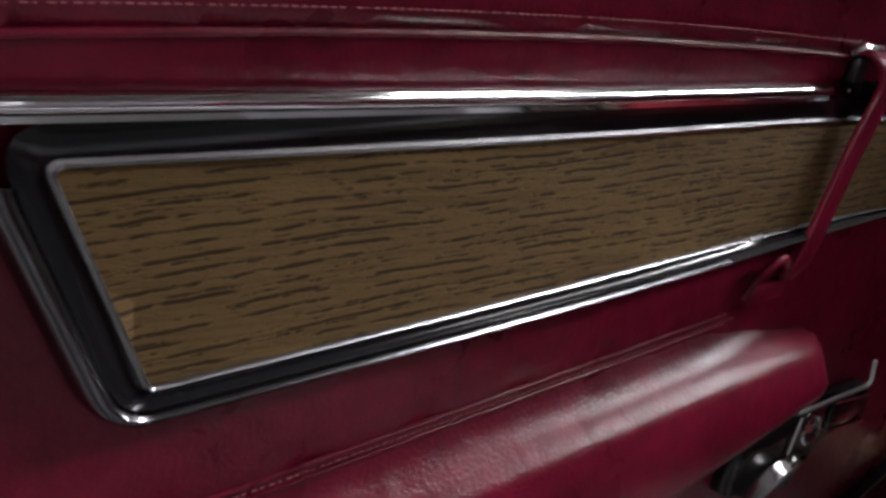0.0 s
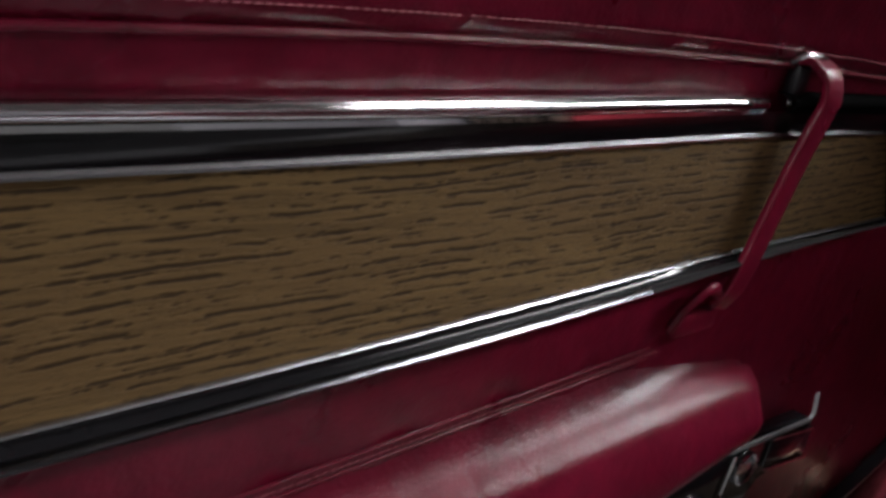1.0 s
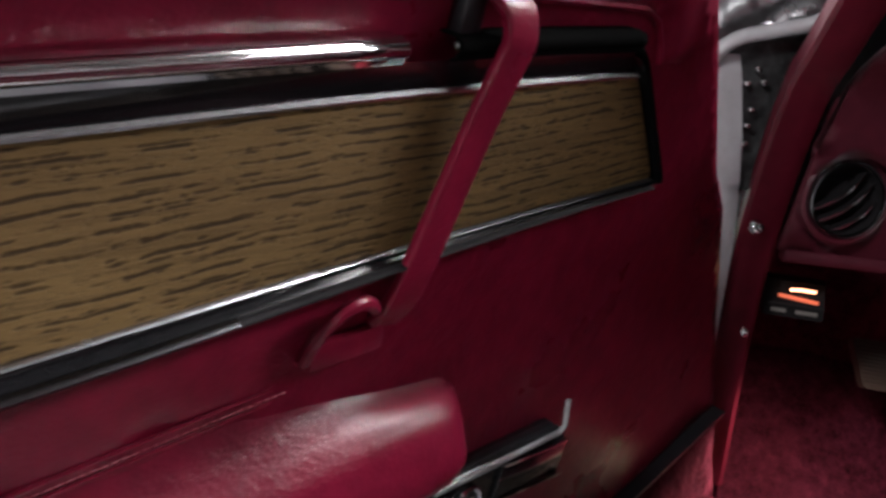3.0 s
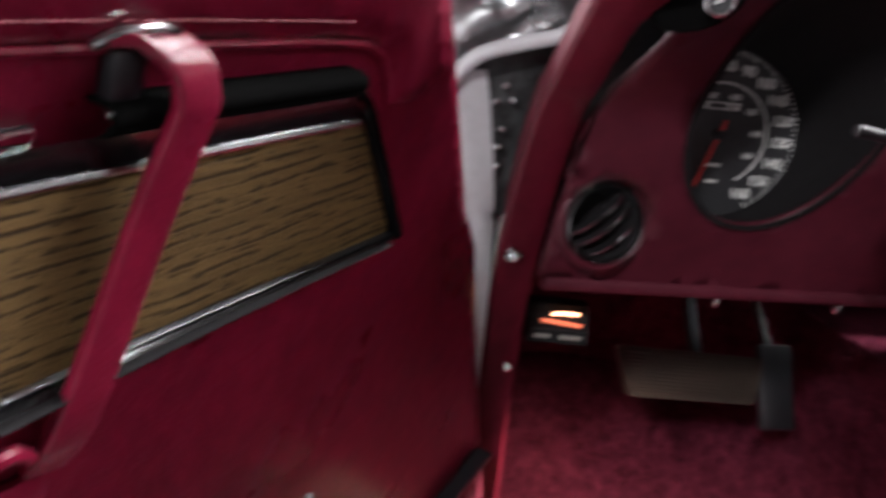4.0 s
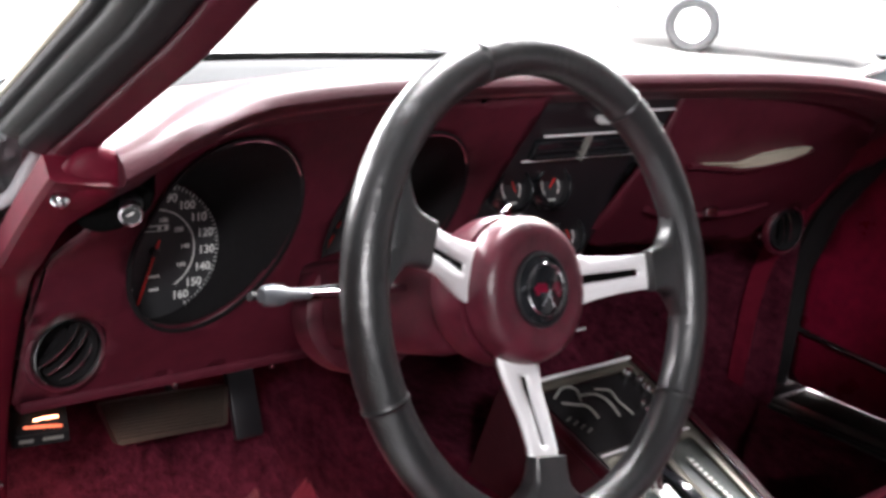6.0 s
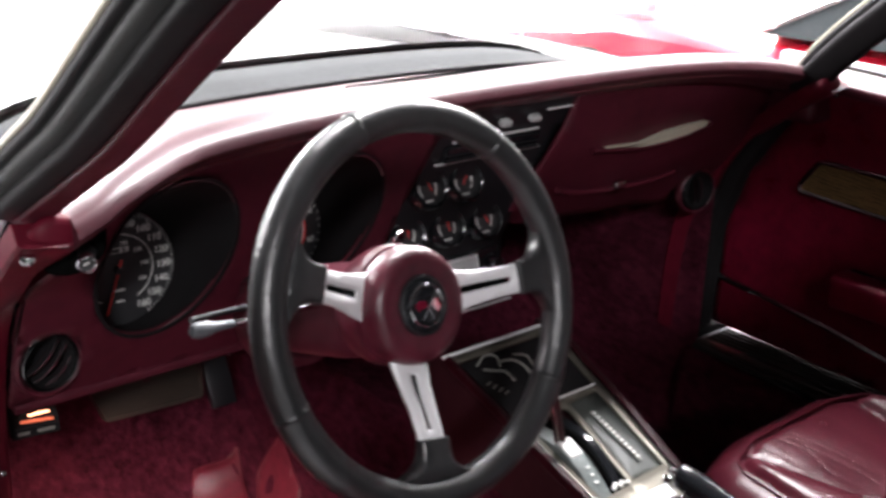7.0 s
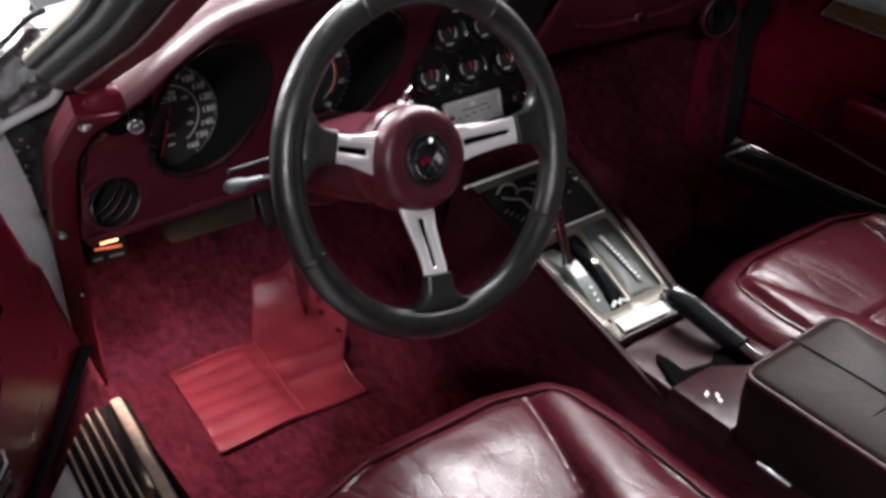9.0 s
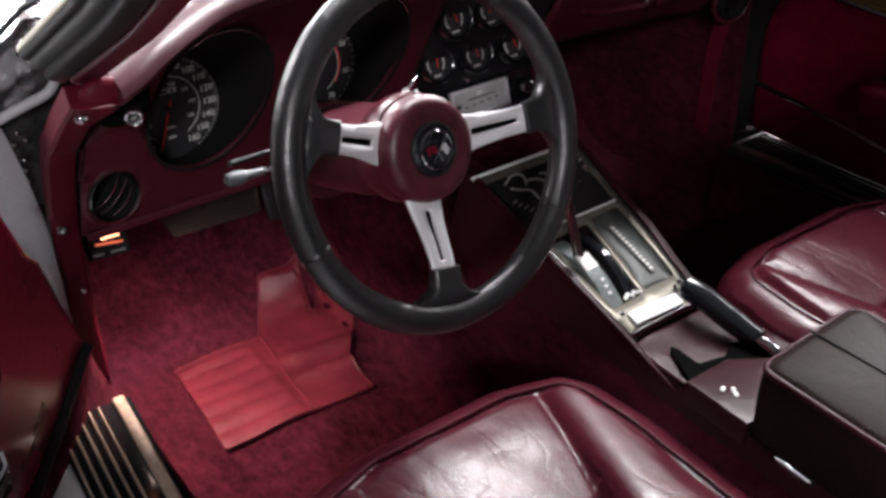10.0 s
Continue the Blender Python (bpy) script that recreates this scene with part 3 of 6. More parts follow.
# pull strap
SP = smooth_path([(0.186, 0.105, 0.003), (0.198, 0.106, 0.010), (0.208, 0.099, 0.0165), (0.2125, 0.086, 0.0190), (0.2110, 0.074, 0.0180), (0.203, 0.045, 0.0155), (0.194, 0.008, 0.0135), (0.185, -0.028, 0.012), (0.178, -0.052, 0.010), (0.174, -0.066, 0.004)], 5)
strap_rings = []
for p, s, w in frames_along(SP):
    t = (SP[min(len(SP) - 1, SP.index(p) + 1)] - SP[max(0, SP.index(p) - 1)]).normalized()
    side = Vector((1, 0, 0))
    side = (side - t * side.dot(t) * 0.6).normalized()
    up = side.cross(t).normalized()
    strap_rings.append([p + side * x + up * y for x, y in rounded([(-0.0112, -0.003), (0.0112, -0.003), (0.0112, 0.003), (-0.0112, 0.003)], 0.0022, 3)])
strap = part("pull_strap", loft(strap_rings), VINYL, driver_door, "red vinyl pull strap on chrome end caps")
part("top_cap", tube(smooth_path([(0.173, 0.103, 0.003), (0.180, 0.108, 0.007), (0.190, 0.110, 0.010), (0.202, 0.110, 0.010), (0.216, 0.105, 0.006)], 5), 0.0026, 8), CHROME_WORN, strap, "chrome end cap")
part("screw", revolve([(0.0, 0.003), (0.0024, 0.0027), (0.0036, 0.0012), (0.0036, 0)], 14, m=pose(0.186, 0.078, 0.004)), CHROME_WORN, strap, "chrome screw")
part("mount", box(0.016, 0.022, 0.010, 0.003, m=pose(0.188, 0.092, 0.004)), BLACK, strap, "black mount under the strap")
part("lower_bracket", tube(smooth_path([(0.125, -0.080, 0.002), (0.128, -0.062, 0.008), (0.137, -0.050, 0.012), (0.150, -0.047, 0.012), (0.163, -0.055, 0.008)], 5), 0.0036, 8), VINYL, strap, "red moulded strap bracket")
part("bracket_foot", box(0.050, 0.016, 0.008, 0.0035, m=pose(0.152, -0.076, 0.002, 0, 0, 4)), VINYL, strap)

# latch escutcheon
LATCH = [(0.160, -0.248), (0.168, -0.206), (0.236, -0.186), (0.372, -0.181), (0.381, -0.212), (0.305, -0.224), (0.262, -0.262)][::-1]
latch = part("latch_plate", sheet(rounded(LATCH, 0.006, 3), [], lambda a, b: Vector((a, b, 0.016)), 0.02), BLACK_GLOSS, driver_door, "black escutcheon with chrome edges", solid=0.018)
part("rim", tube([(0.236, -0.186, 0.018), (0.300, -0.1835, 0.018), (0.362, -0.181, 0.018), (0.3655, -0.176, 0.019), (0.362, -0.156, 0.018)], 0.0020, 8), DIRTY_METAL, latch, "chrome edge")
part("inset", box(0.072, 0.028, 0.004, 0.0015, m=pose(0.338, -0.201, 0.017, 0, 0, -2)), BLACK_GLOSS, latch, "grey panel with chrome hairlines")
part("rib", box(0.070, 0.0012, 0.002, m=pose(0.338, -0.1885, 0.0195, 0, 0, -2)), CHROME, latch)
part("rib", box(0.070, 0.0012, 0.002, m=pose(0.340, -0.2155, 0.0195, 0, 0, -2)), CHROME, latch)
part("badge_ring", revolve([(0.0115, 0.0), (0.0115, 0.003), (0.013, 0.004), (0.0145, 0.003), (0.0145, 0)], 28, m=pose(0.272, -0.207, 0.016)), CHROME, latch, "chrome ring round a black badge")
for k, off in enumerate((-0.005, 0.0, 0.005)):
    part("badge_bar", box(0.0028, 0.009, 0.001, m=pose(0.272 + off, -0.207, 0.0172, 0, 0, -25)), CHROME_WORN, latch)
part("divider", tube([(0.249, -0.192, 0.018), (0.243, -0.225, 0.018), (0.240, -0.246, 0.018)], 0.0014, 6), CHROME, latch)
part("handle", loft([[Vector((0.205 + dx, -0.238 + 0.4 * dx + s * h, 0.020 + c)) for s, c in ((-1, 0.0), (-0.6, 0.010), (0.3, 0.012), (1, 0.004), (0.7, -0.004))] for dx, h in ((-0.03, 0.003), (-0.018, 0.010), (0.0, 0.013), (0.015, 0.009), (0.024, 0.004))]), CHROME_WORN, latch, "chrome release lever")
part("lever_tip", box(0.026, 0.012, 0.008, 0.003, m=pose(0.250, -0.240, 0.018, 0, 0, 22)), CHROME_WORN, latch)

# kick strip and carpet along the door's foot
KICK = [(-0.6, -0.368), (-0.2, -0.378), (0.15, -0.368), (0.35, -0.348), (0.452, -0.325), (0.56, -0.292), (0.664, -0.256)]
part("kick_moulding", sweep([Vector((a, b, 0.004)) for a, b in KICK], [(-0.004, -0.009), (0.004, -0.007), (0.006, 0.0), (0.004, 0.007), (-0.004, 0.009)], up=Vector((0, 0, 1))), BLACK, driver_door, "black kick moulding")
part("carpet_strip", sheet(KICK + [(0.735, -0.40), (0.70, -0.50), (0.2, -0.53), (-0.6, -0.52)], [], lambda a, b: Vector((a, b, 0.004 + 0.03 * smoothstep(-0.3, -0.5, b))), 0.02), CARPET, driver_door, "red carpet along the foot of the door", solid=0.008)
part("edge_seal", tube([Vector((a + 0.003, b, -0.016)) for a, b in [(0.395, 0.172), (0.42, 0.135), (0.445, 0.098), (0.514, -0.012), (0.545, -0.044), (0.609, -0.160), (0.664, -0.25), (0.70, -0.34)]], 0.006, 8), BLACK_GLOSS, driver_door, "glossy black door seal")

# ---- car shell ----
car_shell = thing("car_shell", "silver car body round the red cabin, with sills, pillars and hood", "car body", kind="")
part("floor_pan", box(1.26, 1.75, 0.03, m=pose(0, 0.17, 0.17)), BLACK_MATT, car_shell, "black floor pan")
for sgn in (-1, 1):
    part("rocker", box(0.15, 1.9, 0.30, 0.02, m=pose(sgn * 0.715, 0.0, 0.225)), SILVER_PAINT, car_shell, "silver sill")
    part("fender", loft([[Vector((sgn * x, y, z)) for x, z in ((0.68, 0.15), (0.83, 0.15), (0.85, 0.45), (0.83, 0.66), (0.76, 0.79), (0.68, 0.82), (0.67, 0.5))] for y in (0.53, 0.9, 1.5, 2.1)]), WHITE_PAINT, car_shell, "pale front fender")
    # hinge pillar behind the dash end
    part("hinge_pillar", box(0.13, 0.05, 0.60, 0.012, m=pose(sgn * 0.725, 0.500, 0.58)), SILVER_PAINT, car_shell, "silver hinge pillar")
part("hood", sheet([(-0.70, 0.86), (0.70, 0.86), (0.66, 2.3), (-0.66, 2.3)], [], lambda x, y: Vector((x, y, 0.80 + 0.045 * (1 - (x / 0.7) ** 2) - 0.10 * ((y - 0.86) / 1.4) ** 2 + 0.035 * math.exp(-((x) / 0.2) ** 2))), 0.07), WHITE_PAINT, car_shell, "pale glossy hood", solid=0.02)
part("cowl", loft([[Vector((x, y + 0.10 * (1 - (x / 0.66) ** 2), z - 0.06 * (x / 0.572) ** 6)) for y, z in ((0.525, 0.880), (0.54, 0.897), (0.62, 0.906), (0.70, 0.905), (0.735, 0.885), (0.735, 0.80), (0.525, 0.80))] for x in [-0.572 + 0.052 * i for i in range(23)]]), COWL, car_shell, "dark grey cowl under the windshield")
for sgn in (-1, 1):
    part("fender_top", sheet([(-0.745, 0.535), (-0.618, 0.535), (-0.582, 0.60), (-0.552, 0.68), (-0.550, 0.95), (-0.60, 2.1), (-0.745, 2.1)], [], lambda x, y: Vector((-sgn * x, y, 0.872 - 2.6 * max(0.0, -x - 0.60) ** 2 - 0.05 * max(0.0, y - 0.9))), 0.03), WHITE_PAINT, car_shell, "pale fender top", solid=0.004)
    part("fender_flange", tube(smooth_path([(-sgn * x, y, 0.864) for x, y in ((-0.588, 0.585), (-0.572, 0.62), (-0.548, 0.68), (-0.545, 0.95))], 5), 0.004, 8), COWL, car_shell, "grey rolled fender flange")
part("firewall", box(1.24, 0.03, 0.62, m=pose(0, 0.99, 0.50)), BLACK_MATT, car_shell, "black firewall")
JAMB = [(0.40, -0.648, -0.672), (0.55, -0.648, -0.675), (0.63, -0.648, -0.680), (0.678, -0.650, -0.684), (0.683, -0.652, -0.686), (0.690, -0.652, -0.686), (0.73, -0.657, -0.690), (0.78, -0.666, -0.702), (0.800, -0.670, -0.706)]
part("jamb_face", loft([[Vector((x, y, z)) for x, y in ((a + 0.004, 0.475), (a, 0.440 + dy), (a * 0.5 + b * 0.5, 0.434 + dy), (b, 0.438 + dy), (b - 0.05, 0.475), (a + 0.004, 0.49))] for (z, a, b), dy in zip(JAMB, (0, 0, 0, 0, 0.003, 0, 0, 0, 0.004))]), SILVER_PAINT, car_shell, "silver painted door jamb with a lapped seam", sharp=60)
part("jamb_recess", sheet([(-0.672, 0.69), (-0.59, 0.67), (-0.585, 0.83), (-0.640, 0.825), (-0.690, 0.80)], [], lambda x, z: Vector((x, 0.449 + 0.004 * noise.noise(Vector((x * 60, z * 60, 3))), z)), 0.006), RECESS, car_shell, "dark mottled metal recess behind the jamb", solid=0.004)
for bx, bz, turn in ((-0.654, 0.790, 20), (-0.661, 0.777, -15), (-0.647, 0.779, 40), (-0.654, 0.755, 10), (-0.655, 0.741, 0), (-0.655, 0.725, -20)):
    part("bolt", box(0.0055, 0.008, 0.0042, 0.001, m=pose(bx, 0.440, bz, 0, turn, 0)), CHROME_WORN, car_shell)
part("jamb_lip", tube(smooth_path([(-0.704, 0.432, 0.775), (-0.697, 0.430, 0.795), (-0.678, 0.428, 0.814), (-0.642, 0.426, 0.826), (-0.612, 0.420, 0.838), (-0.600, 0.400, 0.868), (-0.590, 0.370, 0.905)], 6), 0.0065, 10), SILVER_PAINT, car_shell, "rolled silver jamb lip")
crumple = sheet([(-0.735, 0.79), (-0.700, 0.79), (-0.680, 0.812), (-0.642, 0.824), (-0.610, 0.834), (-0.585, 0.875), (-0.560, 0.915), (-0.62, 0.925), (-0.648, 0.904), (-0.680, 0.888), (-0.712, 0.853), (-0.735, 0.83)], [], lambda x, z: Vector((x, 0.440 - 0.25 * (z - 0.82) + 0.030 * abs(noise.noise(Vector((x * 13 - z * 16, z * 12 + x * 8, 2.6)))) + 0.010 * noise.noise(Vector((x * 32 - z * 26, z * 30, 5.1))) + 0.002 * noise.noise(Vector((x * 120, z * 120, 1.1))), z)), 0.0042)
part("inner_fender_skin", crumple, FOIL, car_shell, "creased silver sealing foil above the jamb", solid=0.002, sharp=25)
part("skin_edge", tube(smooth_path([(-0.735, 0.452, 0.83), (-0.712, 0.452, 0.855), (-0.680, 0.450, 0.890), (-0.648, 0.448, 0.906), (-0.615, 0.444, 0.930), (-0.600, 0.42, 0.945)], 5), 0.0038, 8), RUBBER, car_shell, "black cable along the fender edge")

# Roof out of view, added to keep light off the passenger side.
part("roof_bar", loft([[Vector((x, y, z)) for x, z in ((-0.07, 1.225), (0.07, 1.225), (0.07, 1.25), (-0.07, 1.25))] for y in (-0.30, -0.5, -0.8)]), SILVER_PAINT, car_shell, "unseen silver roof bar, added to block light")
part("roof_blocker", sheet([(0.065, -0.80), (0.58, -0.80), (0.57, -0.31), (0.065, -0.27)], [], lambda x, y: Vector((x, y, 1.25 - 0.10 * (x / 0.6) ** 2)), 0.06), BLACK, car_shell, "unseen dark roof panel, added to shade the passenger side", solid=0.02)
part("roof_rear", sheet([(-0.60, -1.25), (0.60, -1.25), (0.58, -0.80), (-0.58, -0.80)], [], lambda x, y: Vector((x, y, 1.25 - 0.10 * (x / 0.6) ** 2)), 0.08), SILVER_PAINT, car_shell, "unseen silver rear roof, added to block light", solid=0.02)
RS = [Vector((-0.598, -0.625, 1.236)), Vector((-0.640, -0.618, 1.2525)), Vector((-0.700, -0.608, 1.277))]
for lift, r, mt in ((0.0030, 0.0034, GREY_STRIP), (0.0085, 0.0030, RUBBER)):
    part("roof_seal", tube([p + Vector((0.002, 0.002, lift)) for p in RS], r, 10), mt, car_shell, "grey rubber roof weatherstrip")
part("rear_bulkhead", box(1.2, 0.03, 1.0, m=pose(0, -1.22, 0.68)), BLACK_MATT, car_shell, "dark rear bulkhead")
for sgn in (-1, 1):
    part("rear_quarter", box(0.04, 0.55, 0.78, 0.015, m=pose(sgn * 0.66, -0.93, 0.62)), SILVER_PAINT, car_shell, "silver rear quarter")

# pillar trims with screws
for sgn in (-1, 1):
    trim = thing("pillar_trim", "red painted hinge pillar trim held by chrome screws", "pillar trim", group="pillar trims")
    rings = []
    for q in smooth_path([(0, 0.200, 0.904), (0, 0.212, 0.896), (0, 0.272, 0.852), (0, 0.330, 0.806), (0, 0.363, 0.780), (0, 0.402, 0.722), (0, 0.429, 0.662), (0, 0.444, 0.620), (0, 0.455, 0.575), (0, 0.462, 0.50), (0, 0.464, 0.385)], 4):
        y, z = q.y, q.z
        wide = 0.014 * smoothstep(0.845, 0.890, z)
        rings.append([Vector((sgn * a, y + b, z + c)) for a, b, c in ((0.645, 0.004, 0.004), (0.642, 0.0, 0.002), (0.629, -0.002, 0.0), (0.615 - wide, -0.002, -0.3 * wide), (0.611 - wide, 0.001, -0.3 * wide), (0.606 - wide, 0.030, 0.008), (0.640, 0.034, 0.014))])
    part("trim", loft(rings), TRIM_RED, trim, "dark red", sharp=35)
    for sy, sz in ((0.219, 0.890), (0.430, 0.655)):
        part("screw", revolve([(0.0, 0.0045), (0.004, 0.004), (0.0068, 0.0012), (0.0068, -0.003)], 16, m=Matrix.Translation((sgn * 0.634, sy - 0.004, sz)) @ axes(Vector(), Vector((1, 0, 0)), Vector((0, 0.6, 0.8)), Vector((0, -0.8, 0.6)))), CHROME, trim, "domed chrome screw")
    cap = [[Vector((sgn * (0.609 + 0.024 * math.cos(a) * k), 0.215 - 0.75 * d + 0.004 * math.sin(a) * k, 0.9075 + 0.018 * math.sin(a) * k + 0.5 * d)) for a in [2 * math.pi * i / 24 for i in range(24)]] for k, d in ((1.0, -0.03), (1.0, -0.002), (0.95, 0.004), (0.82, 0.008), (0.6, 0.011), (0.3, 0.0125))]
    part("end_cap", loft(cap), TRIM_RED, trim, "red rounded trim cap")

# windshield pillars: the driver's red trim and layered seals, the passenger's broad dark trim
PIL = [Vector((-0.617, 0.245, 0.917)), Vector((-0.607, 0.12, 0.989)), Vector((-0.603, 0.05, 1.030)), Vector((-0.600, -0.119, 1.140)), Vector((-0.590, -0.29, 1.250))]
PIL_FAR = [Vector((0.622, 0.262, 0.892)), Vector((0.608, 0.222, 0.940)), Vector((0.590, 0.138, 1.019)), Vector((0.578, 0.030, 1.108)), Vector((0.566, -0.12, 1.196)), Vector((0.555, -0.27, 1.250))]


def along(line, off, prof, side):
    return sweep([p + Vector(off) for p in smooth_path(line, 4)], prof, up=Vector((side, 0.3, 0.2)))


def bar(a, b, c, r):
    return rounded([(-a, -b), (a, -b), (a, c), (-a, c)], r, 3)


pil = thing("windshield_pillar", "slanting windshield pillar with red inner trim and grey seals", "car pillar", group="windshield pillars")
part("inner_trim", along(PIL, (-0.004, 0, 0), rounded([(-0.0055, -0.0145), (0.0055, -0.0145), (0.005, 0.0085), (-0.005, 0.0085)], 0.004, 3), -1), VINYL_DASH, pil, "dark red trim")
part("bead", along(PIL, (-0.014, 0.008, 0.004), circle(0.004, 8), -1), GREY_STRIP, pil, "thin grey bead")
part("seal", along(PIL, (-0.019, 0.020, 0.008), rounded([(-0.014, -0.012), (0.014, -0.012), (0.012, 0.010), (-0.012, 0.010)], 0.006, 3), -1), RUBBER, pil, "black rubber seal")
part("channel", along(PIL, (-0.026, 0.038, 0.013), rounded([(-0.013, -0.010), (0.013, -0.010), (0.010, 0.011), (-0.010, 0.011)], 0.008, 4), -1), GREY_STRIP, pil, "grey channel strip")
part("outer_seal", along(PIL, (-0.031, 0.053, 0.017), bar(0.008, 0.010, 0.010, 0.004), -1), RUBBER, pil, "black outer seal")
part("drip_strip", along(PIL, (-0.038, 0.062, 0.020), bar(0.004, 0.004, 0.004, 0.002), -1), CREAM, pil, "cream painted drip strip")
# Shade on this pillar is put in as black in place of red.
far_pil = thing("windshield_pillar", "broad windshield pillar on the passenger's side, darkened to stand for shade", "car pillar", group="windshield pillars")
part("inner_trim", along(PIL_FAR, (0, 0, 0), bar(0.024, 0.024, 0.024, 0.010), 1), BLACK_MATT, far_pil, "trim in black, shade put into its colour")
part("seal", along(PIL_FAR, (0.010, 0.020, 0.016), bar(0.012, 0.012, 0.012, 0.005), 1), RUBBER, far_pil, "black rubber seal")
# A cream tube stands in for the bright reflection along the edge.
part("edge_reflection", along(PIL_FAR, (0.008, 0.030, 0.026), circle(0.003, 8), 1), CREAM, far_pil, "cream line standing in for a reflection")

# ---- cabin floor ----
floor_ob = thing("floor", "worn red carpet in the footwells", "car floor", kind="structure")


def floor_z(x, y):
    return 0.196 + 0.20 * smoothstep(0.70, 1.02, y) ** 1.3 + 0.006 * noise.noise(Vector((x * 9, y * 9, 0))) + 0.10 * smoothstep(0.17, 0.11, abs(x)) + 0.05 * smoothstep(0.56, 0.62, abs(x))


part("carpet", sheet([(-0.625, -0.6), (0.625, -0.6), (0.625, 0.97), (-0.625, 0.97)], [], lambda x, y: Vector((x, y, floor_z(x, y))), 0.03), CARPET, floor_ob, "deep red cut-pile carpet", solid=0.012)
for sgn in (-1, 1):
    rear = 0.0 if sgn < 0 else 0.06
    part("kick_panel", loft([[Vector((sgn * x, y, z)) for y, z in ((0.468 - rear, 0.20), (0.472 - rear, 0.38), (0.478 - rear, 0.76), (0.98, 0.80), (0.98, 0.20))] for x in (0.612, 0.628)]), CARPET, floor_ob, "carpeted kick panel")
    part("sill_carpet", sheet([(-0.6, 0.19), (0.42, 0.19), (0.42, 0.372), (-0.6, 0.372)], [], lambda y, z: Vector((sgn * (0.590 + 0.02 * smoothstep(0.3, 0.37, z)), y, z)), 0.03), CARPET, floor_ob, "carpeted inner sill", solid=0.008)
part("bulkhead_carpet", sheet([(-0.62, 0.2), (0.62, 0.2), (0.62, 0.82), (-0.62, 0.82)], [], lambda x, z: Vector((x, 0.95 + 0.02 * math.sin(x * 11), z)), 0.05), CARPET, floor_ob, "carpeted bulkhead", solid=-0.01)
part("tunnel", loft([[Vector((x, y, z)) for x, z in ((-0.125, 0.18), (-0.118, 0.40), (-0.09, 0.47), (0.09, 0.47), (0.118, 0.40), (0.125, 0.18))] for y in (-0.6, 0.1, 0.3, 0.97)]), CARPET, floor_ob, "carpeted transmission tunnel")

# Made-up black block that darkens the rocker's bright front end.
part("rocker_cover", box(0.135, 0.115, 0.022, 0.004, m=pose(0.690, 0.482, 0.380)), BLACK_MATT, floor_ob, "black block added to hide the bright rocker end")

# sill plates
for sgn in (-1, 1):
    near = sgn < 0
    sill = thing("sill_plate", "ribbed aluminium door sill plate" if near else "dull ribbed aluminium door sill plate, darkened to stand for shade", "sill plate", pose(sgn * 0.664, 0.25, 0.377, 0, 0, 3 * sgn), group="sill plates")
    part("plate", box(0.108, 0.66, 0.010, 0.003, m=pose(sgn * 0.004, -0.17, 0)), BLACK_GLOSS if near else SHADED_ALU, sill, "black grooved base")
    part("edge_strip", box(0.0165, 0.66, 0.010, 0.004, 3, m=pose(sgn * -0.0335, -0.17, 0.008)), SILL_LIT if near else BRUSHED, sill, "polished scuffed edge strip")
    for k in range(5):
        part("rib", box(0.0032, 0.65, 0.007, 0.0014, m=pose(sgn * (-0.0045 + 0.0138 * k), -0.172, 0.007)), SILL_LIT if near else SHADED_ALU, sill, "raised rib")

# ---- dashboard ----
dashboard = thing("dashboard", "deep red padded dashboard with two hooded dials and a glovebox pocket", "dashboard")


def lip_z(x):
    return 0.942 - 0.28 * x**4 - 0.010 * smoothstep(0.535, 0.594, -x)


def pad_front(x):
    return 0.282 - 0.08 * x * x - 0.055 * smoothstep(0.43, 0.585, -x)


def pad_top(x, y):
    y0, back = pad_front(x), 0.535 + 0.100 * (1 - (x / 0.66) ** 2)
    t = max(0.0, min(1.0, (y - y0) / (back - y0)))
    return (lip_z(x) + 0.033) * (1 - t) + 0.900 * t


pad = []
for i in range(49):
    x = -0.596 + 1.236 * i / 48
    y0, z0 = pad_front(x), lip_z(x)
    back = 0.535 + 0.100 * (1 - (x / 0.66) ** 2)
    top = 0.025
    prof = [(0.026, -0.010), (0.014, -0.004), (0.004, 0.000), (-0.004, 0.004), (-0.008, 0.010), (-0.004, 0.018), (0.010, top), (0.040, top + 0.001)]
    pts = [Vector((x, y0 + dy, z0 + dz)) for dy, dz in prof]
    pts += [Vector((x, y0 + (back - y0) * t, pad_top(x, y0 + (back - y0) * t))) for t in (0.25, 0.4, 0.55, 0.7, 0.85, 1.0)]
    pts += [Vector((x, back, 0.865)), Vector((x, y0 + 0.10, z0 - 0.030)), Vector((x, y0 + 0.03, z0 - 0.016))]
    pad.append(pts)
part("top_pad", loft(pad), PAD_VINYL, dashboard, "red padded dash top, paled to stand for glare", sharp=50)
thread([Vector((x, pad_front(x) - 0.0075, lip_z(x) + 0.001)) for x in [-0.5 + 0.02 * i for i in range(55)]], dashboard, r=0.0004)


def face_y(x, z):
    return 0.300 + 0.43 * (0.93 - z) - 0.075 * smoothstep(0.49, 0.61, -x) * smoothstep(0.78, 0.87, z)


